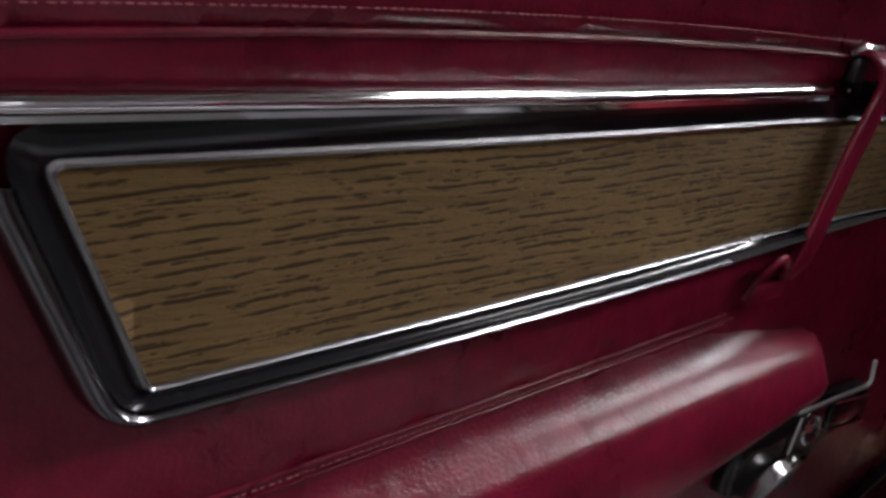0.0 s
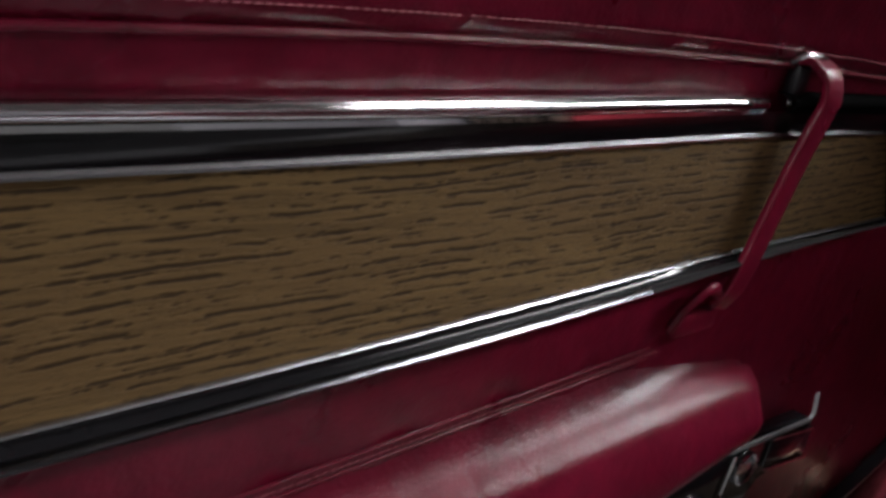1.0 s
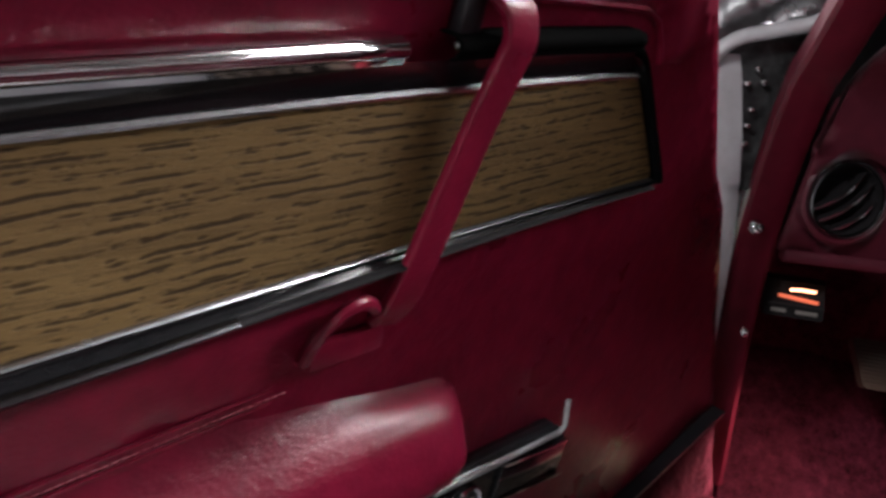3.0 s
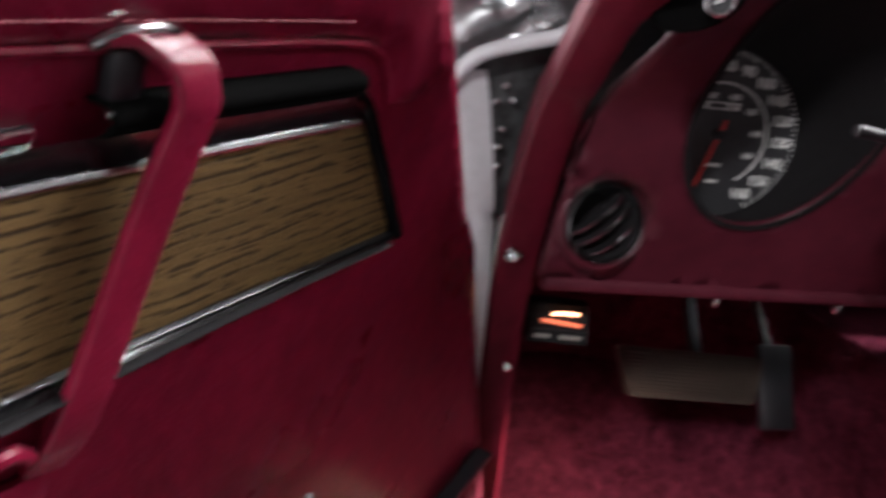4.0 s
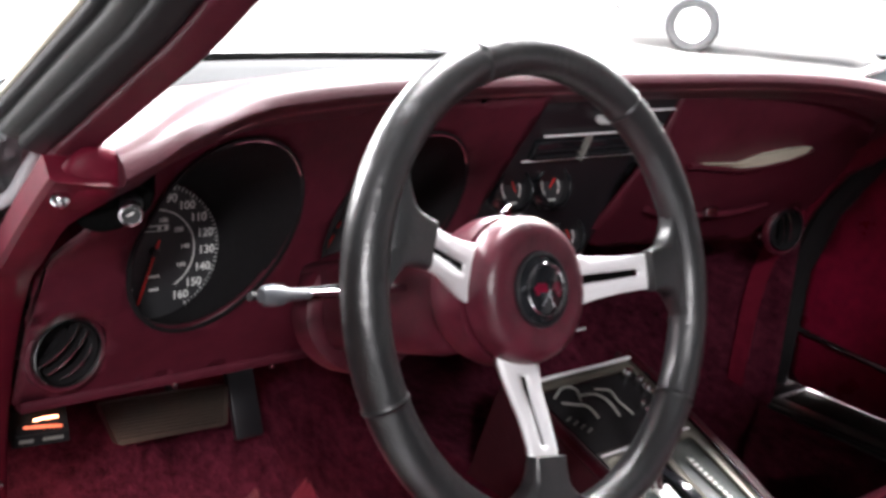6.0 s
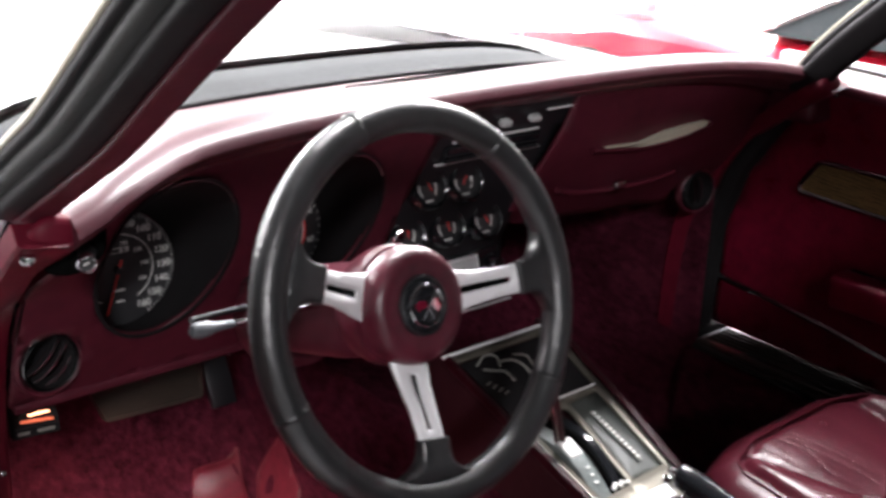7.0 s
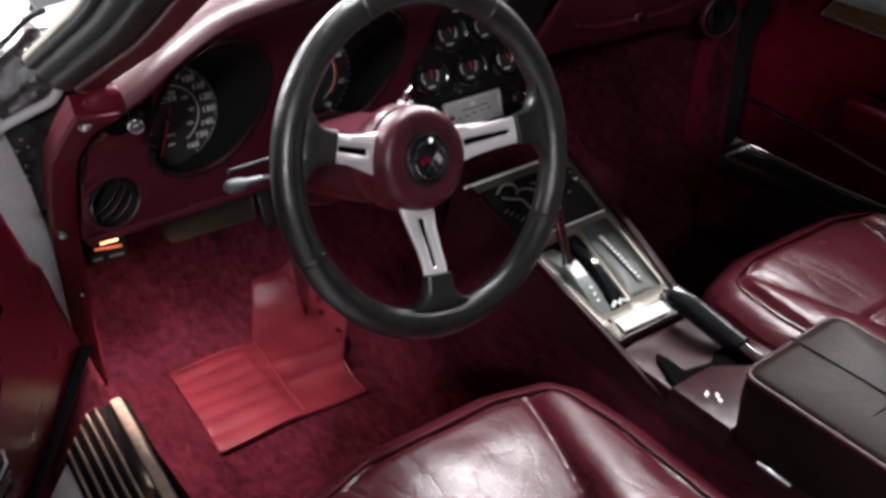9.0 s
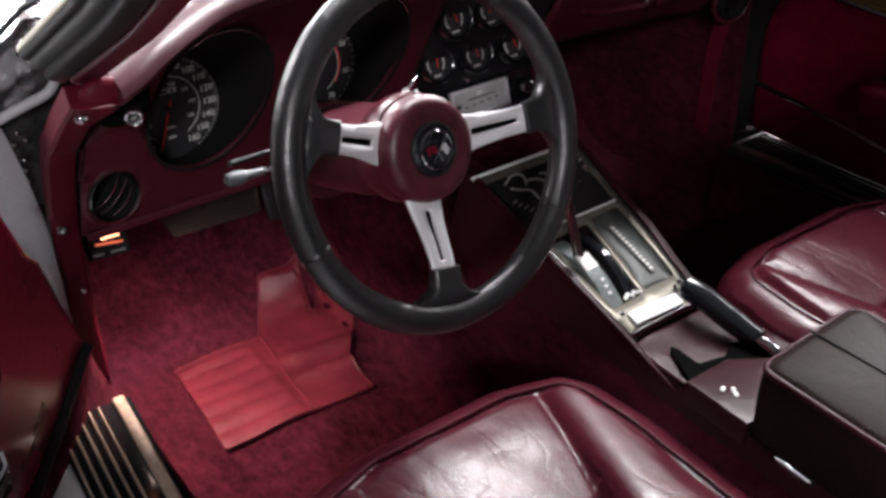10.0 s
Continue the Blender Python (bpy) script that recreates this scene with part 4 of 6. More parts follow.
SPEEDO, TACH = (-0.467, 0.764), (-0.256, 0.764)
HOLE_A = ellipse(-0.444, 0.800, 0.079, 0.104, 44, radians(-14))
HOLE_B = ellipse(-0.240, 0.800, 0.076, 0.100, 44, radians(-14))
LEFT_FACE = [(-0.612, 0.636), (-0.117, 0.630), (-0.132, 0.72), (-0.122, 0.80), (-0.085, 0.938), (-0.34, 0.936), (-0.42, 0.931), (-0.50, 0.920), (-0.565, 0.890), (-0.598, 0.80), (-0.608, 0.72)]
part("driver_face", sheet(LEFT_FACE, [HOLE_A, HOLE_B, ellipse(-0.568, 0.692, 0.036, 0.039, 30)], lambda x, z: Vector((x, face_y(x, z), z)), 0.013), VINYL_DASH, dashboard, "red vinyl instrument face", solid=0.006)
part("lower_lip", sweep([Vector((x, face_y(x, 0.634) + 0.004, 0.632)) for x in [-0.606 + 0.03 * i for i in range(18)]], rounded([(-0.012, -0.006), (0.008, -0.006), (0.008, 0.006), (-0.012, 0.006)], 0.004, 3)), VINYL_DASH, dashboard)
part("underside", box(0.50, 0.24, 0.012, 0.004, m=pose(-0.35, 0.575, 0.637)), BLACK_MATT, dashboard, "black underside")


def hood_tunnel(hole, dial, name, r):
    a = [Vector((x, face_y(x, z) + 0.001, z)) for x, z in hole]
    rim = [Vector((x, face_y(x, z) - 0.004, z)) for x, z in ellipse_grow(hole, 1.035)]
    mid = [Vector((x, face_y(x, z) - 0.004, z)) for x, z in ellipse_grow(hole, 0.99)]
    n = len(hole)
    turn = radians(-14)
    c = [Vector((dial[0] + r * math.cos(2 * math.pi * i / n + turn), 0.451, dial[1] + r * math.sin(2 * math.pi * i / n + turn))) for i in range(n)]
    part(name, loft([mid, a, c], True, False), BLACK_MATT, dashboard, "black hood round a dial")
    part("bezel", loft([[v + Vector((0, 0.004, 0)) for v in rim], rim, mid], True, False), BLACK_MATT, dashboard, "black bezel with a bright upper edge")


def ellipse_grow(loop, k):
    cx, cy = sum(p[0] for p in loop) / len(loop), sum(p[1] for p in loop) / len(loop)
    return [(cx + (x - cx) * k, cy + (y - cy) * k) for x, y in loop]


hood_tunnel(HOLE_A, SPEEDO, "dial_hood", 0.072)
hood_tunnel(HOLE_B, TACH, "dial_hood", 0.070)
for hole in (HOLE_A, HOLE_B):
    loop = [Vector((x, face_y(x, z) - 0.0045, z)) for x, z in ellipse_grow(hole, 1.0)]
    # Thin chrome arc put in for the highlight on the bezel's top.
    part("bezel_highlight", tube(loop[6:15], 0.0011, 6), CHROME_WORN, dashboard, "chrome edge")

FACING = axes(Vector((0, 0, 0)), Vector((1, 0, 0)), Vector((0, 0, 1)), Vector((0, -1, 0)))


def dial_thing(name, label, x, y, z, r, numbers, start, end, needle, number_size, red_from=None, ticks=5):
    """A round dial facing the driver; angles in degrees clockwise from the top."""
    ob = thing(name, label, "gauge", Matrix.Translation((x, y, z)) @ FACING)
    part("face", revolve([(0.0, 0.0), (r, 0.0), (r, -0.006)], 48), DIAL, ob, "black dial face")

    def at(deg, rad):
        a = radians(deg)
        return rad * math.sin(a), rad * math.cos(a)

    k = len(numbers)
    for i, text in enumerate(numbers):
        px, py = at(start + (end - start) * i / (k - 1), r * 0.80)
        word(text, number_size, MARK, ob, pose(px, py, 0.0012), "numeral")
    arc = bmesh.new()
    for lo, hi in ((0.60, 0.62),):
        pts = [at(start + (end - start) * i / 60, r * (lo + hi) / 2) for i in range(61)]
        sweep([Vector((px, py, 0.0008)) for px, py in pts], [(-0.0006, -0.0003), (0.0006, -0.0003), (0.0006, 0.0003), (-0.0006, 0.0003)], bm=arc)
    part("scale_arc", arc, MARK, ob, "white scale arc", smooth=False)
    tick = bmesh.new()
    m = (k - 1) * ticks
    for i in range(m + 1):
        d = start + (end - start) * i / m
        long = i % ticks == 0
        px, py = at(d, r * (0.955 if long else 0.965))
        box(0.0010 if long else 0.0006, r * (0.07 if long else 0.05), 0.0004, m=pose(px, py, 0.0008, 0, 0, -d), bm=tick)
    part("scale_marks", tick, MARK, ob, "white scale marks", smooth=False)
    if red_from is not None:
        red = bmesh.new()
        pts = [at(red_from[0] + (red_from[1] - red_from[0]) * i / 20, r * 0.64) for i in range(21)]
        sweep([Vector((px, py, 0.0012)) for px, py in pts], [(-0.0014, -0.0003), (0.0014, -0.0003), (0.0014, 0.0003), (-0.0014, 0.0003)], bm=red)
        part("red_zone", red, NEEDLE, ob, "red warning arc", smooth=False)
    px, py = at(needle, r * 0.30)
    part("needle", box(0.0026, r * 0.98, 0.0012, 0.0004, 1, m=pose(px, py, 0.0045, 0, 0, -needle)), NEEDLE, ob, "red needle")
    part("needle_hub", revolve([(0, 0.007), (0.004, 0.0065), (0.005, 0.003), (0.005, 0)], 16), BLACK, ob)
    return ob


speedo = dial_thing("speedometer", "round black speedometer with white numerals and a red needle", SPEEDO[0], 0.447, SPEEDO[1], 0.071, [str(10 * i) for i in range(17)], -150, 150, -161, 0.0120)
part("odometer", box(0.030, 0.006, 0.0008, m=pose(0, 0.024, 0.001)), MARK, speedo, "white counter window")
part("odometer_digits", box(0.004, 0.004, 0.0006, m=pose(0.009, 0.024, 0.0016), bm=box(0.016, 0.0042, 0.0006, m=pose(-0.004, 0.024, 0.0016))), DIAL, speedo)
for nx, ny, w in ((0.0, -0.026, 0.012), (0.0, -0.040, 0.010)):
    part("small_print", box(w, 0.0022, 0.0005, m=pose(nx, ny, 0.001)), MARK, speedo)
for nums, rr in (([20, 40, 60, 80, 100, 120, 140, 160], 0.48),):
    for i, v in enumerate(nums):
        a = radians(-120 + 240 * i / 7)
        word(str(v), 0.0066, MARK, speedo, pose(0.069 * rr * math.sin(a), 0.069 * rr * math.cos(a), 0.0012), "small_numeral")
dial_thing("tachometer", "round black tachometer with a red zone", TACH[0], 0.447, TACH[1], 0.069, ["0", "10", "20", "30", "40", "50", "60", "70"], -150, 150, -150, 0.0105, (62, 130))

# round outer vents
for sgn in (-1, 1):
    vent = thing("air_vent", "round black dash vent with a chrome ring and louvres", "air vent", Matrix.Translation((-0.570 if sgn < 0 else 0.556, 0.402, 0.692)) @ FACING @ pose(0, 0, 0, 0, sgn * -10, 0), "round dash vents")
    # The passenger's ring is black: shade on it is put into the material.
    part("ring", revolve([(0.0312, 0.0), (0.0318, 0.004), (0.0328, 0.0056), (0.0339, 0.004), (0.0343, 0.0)], 40), BEAD_METAL if sgn < 0 else BLACK_GLOSS, vent, "thin polished ring")
    part("surround", revolve([(0.0350, 0.001), (0.0375, 0.003), (0.0400, 0.001), (0.0410, -0.006)], 40), VINYL_DASH, vent, "red moulded surround")
    part("bowl", revolve([(0.0, -0.022), (0.020, -0.020), (0.030, -0.004), (0.0305, 0.003)], 36), BLACK_MATT, vent)
    for o in ((-0.008, 0.004, 0.018) if sgn < 0 else (-0.006, 0.008)):
        pts = []
        for s in [-1 + 0.2 * i for i in range(11)]:
            x = o + 0.0030 * (1 - s * s)
            pts.append(Vector((x, s * 0.93 * math.sqrt(max(1e-6, 0.0295**2 - o * o)), -0.003 - 0.004 * s * s)))
        turn = pose(0, 0, 0, 0, 0, -50 if sgn < 0 else 10)
        part("louvre", sweep(pts, rounded([(-0.0010, -0.007), (0.0010, -0.007), (0.0010, 0.004), (-0.0010, 0.004)], 0.0006, 2)), BLACK_MATT, vent, "black louvre", m=turn)
        part("louvre_edge", tube([p + Vector((0, 0, 0.004)) for p in pts], 0.0010, 6), CHROME_WORN, vent, "bright edge", m=turn)

# knob beside the speedometer
knob = thing("dash_knob", "chrome push knob in a black housing beside the speedometer", "knob", Matrix.Translation((-0.580, 0.222, 0.872)) @ FACING @ pose(0, 0, 0, 12, -22, 0))
part("stem", revolve([(0.0, -0.004), (0.0085, -0.005), (0.0085, -0.05)], 18), BLACK, knob)
part("housing", loft([[Vector((-0.012 + 0.030 * e * math.cos(a), -0.005 + 0.021 * e * math.sin(a) + 0.3 * 0.030 * e * math.cos(a), z)) for a in [2 * math.pi * i / 24 for i in range(24)]] for e, z in ((1.0, -0.060), (1.0, -0.026), (0.92, -0.020), (0.70, -0.018), (0.2, -0.019))]), SLOT, knob, "matt black housing")
part("cap", revolve([(0.0062, 0.002), (0.0067, 0.0038), (0.0077, 0.0046), (0.0090, 0.0034), (0.0094, -0.003), (0.0080, -0.008)], 28), CHROME_WORN, knob, "chrome ring")
part("face", revolve([(0.0, 0.0024), (0.0050, 0.0028), (0.0066, 0.0034)], 20), COWL, knob, "dull grey face with a notch")
part("notch", box(0.0065, 0.0015, 0.001, 0.0004, 1, m=pose(-0.0006, 0.0008, 0.0030, 0, 0, 30)), MARK, knob, "pale notch")
part("tab", box(0.006, 0.0045, 0.004, 0.0012, m=pose(-0.018, 0.015, -0.014, 0, 0, 40)), SCREEN_GREY, knob)

# centre stack
stack = thing("centre_stack", "black centre instrument panel with five small gauges", "instrument panel")
STACK = [(-0.085, 0.936), (-0.122, 0.80), (-0.130, 0.72), (-0.118, 0.60), (0.105, 0.60), (0.103, 0.70), (0.112, 0.80), (0.158, 0.934)]


def stack_y(z):
    return 0.318 + 0.40 * (0.92 - max(z, 0.70))



part("panel", sheet(STACK, [], lambda x, z: Vector((x, stack_y(z), z)), 0.02), BLACK, stack, "satin black panel", solid=0.02)
# Chrome's bright reflection is put in as pale alloy.
for cx, cz, w in ((0.011, 0.855, 0.185), (0.014, 0.885, 0.152), (0.122, 0.912, 0.056)):
    part("chrome_line", box(w, 0.004, 0.0026, 0.0008, 1, m=pose(cx, stack_y(cz) - 0.004, cz)), ALLOY, stack, "chrome hairline")
for cx, w in ((-0.034, 0.074), (0.054, 0.082)):
    part("vent_box", box(w, 0.010, 0.026, 0.003, m=pose(cx, stack_y(0.868) - 0.002, 0.868, 23)), BLACK_GLOSS, stack, "glossy black centre vent")
    for k in range(3):
        part("vent_slat", box(w * 0.92, 0.006, 0.0014, m=pose(cx, stack_y(0.868) - 0.007, 0.860 + 0.008 * k, 20)), BLACK, stack)
part("vent_divider", box(0.003, 0.008, 0.034, m=pose(0.008, stack_y(0.868) - 0.007, 0.869, 23)), SCREEN_GREY, stack, "pale divider")
for x in (0.019, 0.072):
    part("thumb_wheel", box(0.018, 0.012, 0.009, 0.003, m=pose(x, stack_y(0.903) - 0.006, 0.903, 20)), RADIO_FACE, stack, "pale slider")
SMALL = [(-0.080, 0.820, 20), (-0.018, 0.819, -40), (-0.092, 0.748, 0), (-0.021, 0.745, 10), (0.049, 0.742, 20)]
for gx, gz, turn in SMALL:
    g = thing("small_gauge", "small round black gauge with a pale scale ring", "gauge", Matrix.Translation((gx, stack_y(gz) - 0.003, gz)) @ FACING @ pose(0, 0, 0, -18), "five small dash gauges")
    part("ring", revolve([(0.022, 0.010), (0.025, 0.012), (0.028, 0.008), (0.029, -0.01)], 30), BLACK_GLOSS, g, "black bezel")
    part("face", revolve([(0.0, 0.0), (0.023, 0.0), (0.0235, 0.010)], 28), DIAL, g)
    arc = bmesh.new()
    for a0, a1 in ((-135, -12), (12, 135)):
        sweep([Vector((0.0138 * math.sin(radians(d)), 0.0138 * math.cos(radians(d)), 0.001)) for d in [a0 + (a1 - a0) * i / 16 for i in range(17)]], [(-0.0009, -0.0003), (0.0009, -0.0003), (0.0009, 0.0003), (-0.0009, 0.0003)], bm=arc)
    part("scale_arc", arc, MARK, g, "pale scale ring", smooth=False)
    part("legend", box(0.012, 0.0024, 0.0006, m=pose(0, -0.0165, 0.001)), MARK, g)
    part("legend", box(0.003, 0.005, 0.0006, m=pose(0, 0.019, 0.001)), MARK, g)
    part("needle", box(0.0014, 0.018, 0.0008, m=pose(0.002, 0.004, 0.003, 0, 0, turn)), NEEDLE, g, "red needle")
part("button", revolve([(0, 0.006), (0.003, 0.005), (0.0045, 0.0)], 12, m=Matrix.Translation((-0.025, 0.402, 0.700)) @ FACING), CHROME_WORN, stack)
part("lower_bead", box(0.205, 0.004, 0.003, 0.001, 1, m=pose(0.010, stack_y(0.606) - 0.018, 0.606)), ALLOY, stack, "bright lower bead")
radio = thing("radio", "car radio with a bright chrome frame and a round knob", "radio", Matrix.Translation((-0.005, 0.395, 0.666)) @ FACING @ pose(0, 0, 0, -14))
part("body", box(0.190, 0.062, 0.02, 0.003, m=pose(0.005, -0.004, -0.012)), BLACK_GLOSS, radio)
fr = bmesh.new()
for fx, fy, w, h in ((0, 0.0195, 0.106, 0.004), (0, -0.0195, 0.106, 0.004), (-0.051, 0, 0.004, 0.040), (0.051, 0, 0.004, 0.040)):
    box(w, h, 0.008, 0.0012, 1, m=pose(fx, fy, 0.002), bm=fr)
# Radio frame and face are paled to hold their bright reflections.
part("frame", fr, ALLOY, radio, "bright chrome frame")
part("dial_glass", box(0.098, 0.035, 0.003, m=pose(0, 0, 0)), RADIO_FACE, radio, "silver grey tuning window")
for k in range(5):
    part("print", box(0.006, 0.0022, 0.0008, m=pose(-0.026 + 0.014 * k, -0.007 + 0.001 * k, 0.002)), DIAL, radio)
part("print", box(0.05, 0.0016, 0.0008, m=pose(0.004, 0.004, 0.002)), DIAL, radio)
part("pointer", box(0.010, 0.007, 0.001, m=pose(0.0, 0.010, 0.002)), MARK, radio)
part("pointer", box(0.008, 0.006, 0.001, m=pose(-0.040, -0.003, 0.002)), DIAL, radio)
for kx in (-0.080, 0.080):
    part("knob", revolve([(0.0, 0.020), (0.008, 0.020), (0.0105, 0.016), (0.012, 0.0), (0.017, -0.002)], 24, m=pose(kx, 0, 0)), BLACK_GLOSS, radio)
    part("knob_ring", revolve([(0.0085, 0.020), (0.0095, 0.0215), (0.0115, 0.019), (0.0115, 0.016)], 24, m=pose(kx, 0, 0)), CHROME, radio, "chrome ring")

# passenger side of the dash
PFACE = [(0.105, 0.80), (0.095, 0.725), (0.16, 0.705), (0.40, 0.680), (0.60, 0.655), (0.632, 0.72), (0.632, 0.80), (0.625, 0.895), (0.55, 0.914), (0.45, 0.928), (0.30, 0.936), (0.150, 0.937)]


def pass_y(x, z):
    t = (0.925 - z) / 0.24
    return 0.312 + 0.075 * t + 0.05 * t * t - 0.012 * math.sin(math.pi * min(1, max(0, t)))


part("passenger_face", sheet(PFACE, [ellipse(0.562, 0.692, 0.032, 0.035, 26)], lambda x, z: Vector((x, pass_y(x, z), z)), 0.016), VINYL_DASH, dashboard, "red vinyl passenger panel", solid=0.006)
pocket = [(0.170, 0.772), (0.22, 0.757), (0.30, 0.746), (0.38, 0.742), (0.46, 0.748)]
part("pocket_lip", tube(smooth_path([(x, pass_y(x, z) - 0.006, z) for x, z in pocket], 5), 0.005, 8), VINYL_DASH, dashboard, "rolled pocket lip")
part("pocket_latch", box(0.026, 0.010, 0.016, 0.003, m=pose(0.318, pass_y(0.318, 0.75) - 0.012, 0.752)), CHROME_WORN, dashboard, "small worn latch")
lo = [(0.232, 0.834), (0.27, 0.829), (0.32, 0.823), (0.37, 0.824), (0.42, 0.829), (0.456, 0.838)]
hi = [(0.232, 0.836), (0.27, 0.834), (0.31, 0.832), (0.36, 0.843), (0.41, 0.847), (0.456, 0.848)]
whole("paper_sheaf", loft([[Vector((x, pass_y(x, z) - 0.009, z)), Vector((x2, pass_y(x2, z2) - 0.012, z2)), Vector((x2, pass_y(x2, z2) + 0.02, z2 - 0.002)), Vector((x, pass_y(x, z) + 0.02, z))] for (x, z), (x2, z2) in zip(lo, hi)]), PAPER, "yellowed papers showing in the slit of the dash pocket", "papers")
part("pocket_slit", tube(smooth_path([(x, pass_y(x, z) - 0.004, z - 0.003) for x, z in [(0.205, 0.836)] + lo + [(0.475, 0.842)]], 4), 0.004, 8), VINYL_DASH, dashboard)
part("underside", box(0.50, 0.20, 0.012, 0.004, m=pose(0.37, 0.60, 0.69)), BLACK_MATT, dashboard, "black underside")
part("defroster_slot", sheet(rounded([(-0.123, 0.496), (-0.055, 0.472), (0.059, 0.462), (0.150, 0.466), (0.242, 0.481), (0.134, 0.500), (0.032, 0.508), (-0.071, 0.504)], 0.004, 3), [], lambda x, y: Vector((x, y, pad_top(x, y) + 0.004)), 0.012), SLOT, dashboard, "dark defroster slot", solid=0.002)

part("end_block", box(0.10, 0.24, 0.075, 0.016, 3, m=pose(0.672, 0.365, 0.868, 0, 0, 0)), VINYL_DASH, dashboard, "red padded corner")
part("gasket", tube([Vector((x, 0.538 + 0.100 * (1 - (x / 0.66) ** 2), 0.903 - 0.05 * (x / 0.572) ** 6)) for x in [-0.572 + 0.052 * i for i in range(23)]], 0.005, 8), RUBBER, dashboard, "black cowl strip: rubber gasket behind, painted shadow gap in front")
# Black tube put in for the shadow band at the cowl's front.
part("cowl_shadow", tube([Vector((x, 0.735 + 0.100 * (1 - (x / 0.66) ** 2), 0.896 - 0.06 * (x / 0.572) ** 6)) for x in [-0.560 + 0.0509 * i for i in range(23)]], 0.015, 8), SLOT, dashboard, "black cowl strip: rubber gasket behind, painted shadow gap in front")

# ---- steering column and wheel ----
WA = Vector((0.089, -0.944, 0.319)).normalized()
WR = (Vector((1, 0, 0)) - WA * WA.x).normalized()
WU = WA.cross(WR)
WC = Vector((-0.352, 0.012, 0.851)) + WR * 0.006 - WU * 0.004
CA = Vector((0, -0.947, 0.321)).normalized()
COLUMN = axes(WC, Vector((1, 0, 0)), CA.cross(Vector((1, 0, 0))), CA)
WHEEL = axes(WC, WR, WU, WA) @ pose(0, 0, 0, 0, 0, -11)
column = thing("steering_column", "red steering column shroud with chrome stalks and the ignition key", "steering column", COLUMN)
part("shroud", loft([[Vector((x * k + ox, y * k - 0.004, z)) for x, y in rounded([(-0.062, -0.050), (0.062, -0.050), (0.056, 0.046), (-0.056, 0.046)], 0.024, 5)] for k, ox, z in ((0.72, 0, -0.066), (0.82, 0, -0.076), (0.86, 0, -0.10), (0.86, 0, -0.20), (0.84, 0.0, -0.285), (0.70, 0, -0.292))]), VINYL_DASH, column, "dark red shroud", sharp=50)
part("collar", revolve([(0.046, -0.246), (0.062, -0.243), (0.0715, -0.247), (0.0735, -0.256), (0.0725, -0.274), (0.064, -0.282), (0.05, -0.284)], 36, m=pose(0, -0.016, 0) @ Matrix.Diagonal((0.92, 0.80, 1, 1))), VINYL_DASH, column, "red collar at the dash")
CI = COLUMN.inverted()
S0, S1, S2 = (CI @ Vector(p) for p in ((-0.536, 0.084, 0.846), (-0.452, 0.108, 0.829), (-0.385, 0.125, 0.818)))
stalk = part("signal_stalk", tube([S2, S1, S0], 0.0034, 10), CHROME, column, "chrome turn signal stalk")
SD = (S0 - S1).normalized()
SX = SD.cross(Vector((0, 0, 1))).normalized()
part("stalk_knob", revolve([(0.0, 0.018), (0.0045, 0.0175), (0.0072, 0.014), (0.0078, 0.006), (0.0070, -0.002), (0.0048, -0.009), (0.0038, -0.030)], 20, m=axes(S0 - SD * 0.006, SX, SD.cross(SX), SD)), SMOKE, stalk, "smoky grey knob")
part("tilt_lever", tube([CI @ Vector(p) for p in ((-0.400, 0.205, 0.795), (-0.453, 0.195, 0.801), (-0.501, 0.182, 0.808))], 0.0032, 10, scales=[0.8, 1.0, 1.15]), BLACK, column, "black lever")
key = part("ignition_key", revolve([(0.0, 0.008), (0.009, 0.007), (0.010, 0.0), (0.010, -0.02)], 18, m=pose(0.030, 0.044, -0.088, -60, 10, 0)), CHROME_WORN, column, "chrome ignition lock with key")
part("key_bow", box(0.016, 0.003, 0.014, 0.0012, m=pose(0.033, 0.057, -0.079, -60, 10, 25)), CHROME, key)

wheel = thing("steering_wheel", "three spoke steering wheel with a black leather rim and red hub", "steering wheel", WHEEL)
RR, RM = 0.1732, 0.0158
rim = part("rim", tube([(RR * math.cos(a), RR * math.sin(a), 0) for a in (2 * math.pi * i / 96 for i in range(96))], RM, 16, True), RIM_LEATHER, wheel, "black grained leather rim")
for deg in (-152, -28, 62, 118):
    a = radians(deg)
    m = axes(Vector((RR * math.cos(a), RR * math.sin(a), 0)), Vector((math.cos(a), math.sin(a), 0)), Vector((0, 0, 1)), Vector((math.sin(a), -math.cos(a), 0)))
    part("rim_seam", revolve([(RM + 0.0002, -0.0022), (RM + 0.0010, -0.0008), (RM - 0.0006, 0.0), (RM + 0.0010, 0.0008), (RM + 0.0002, 0.0022)], 20, m=m), RIM_LEATHER, rim, "leather seam")


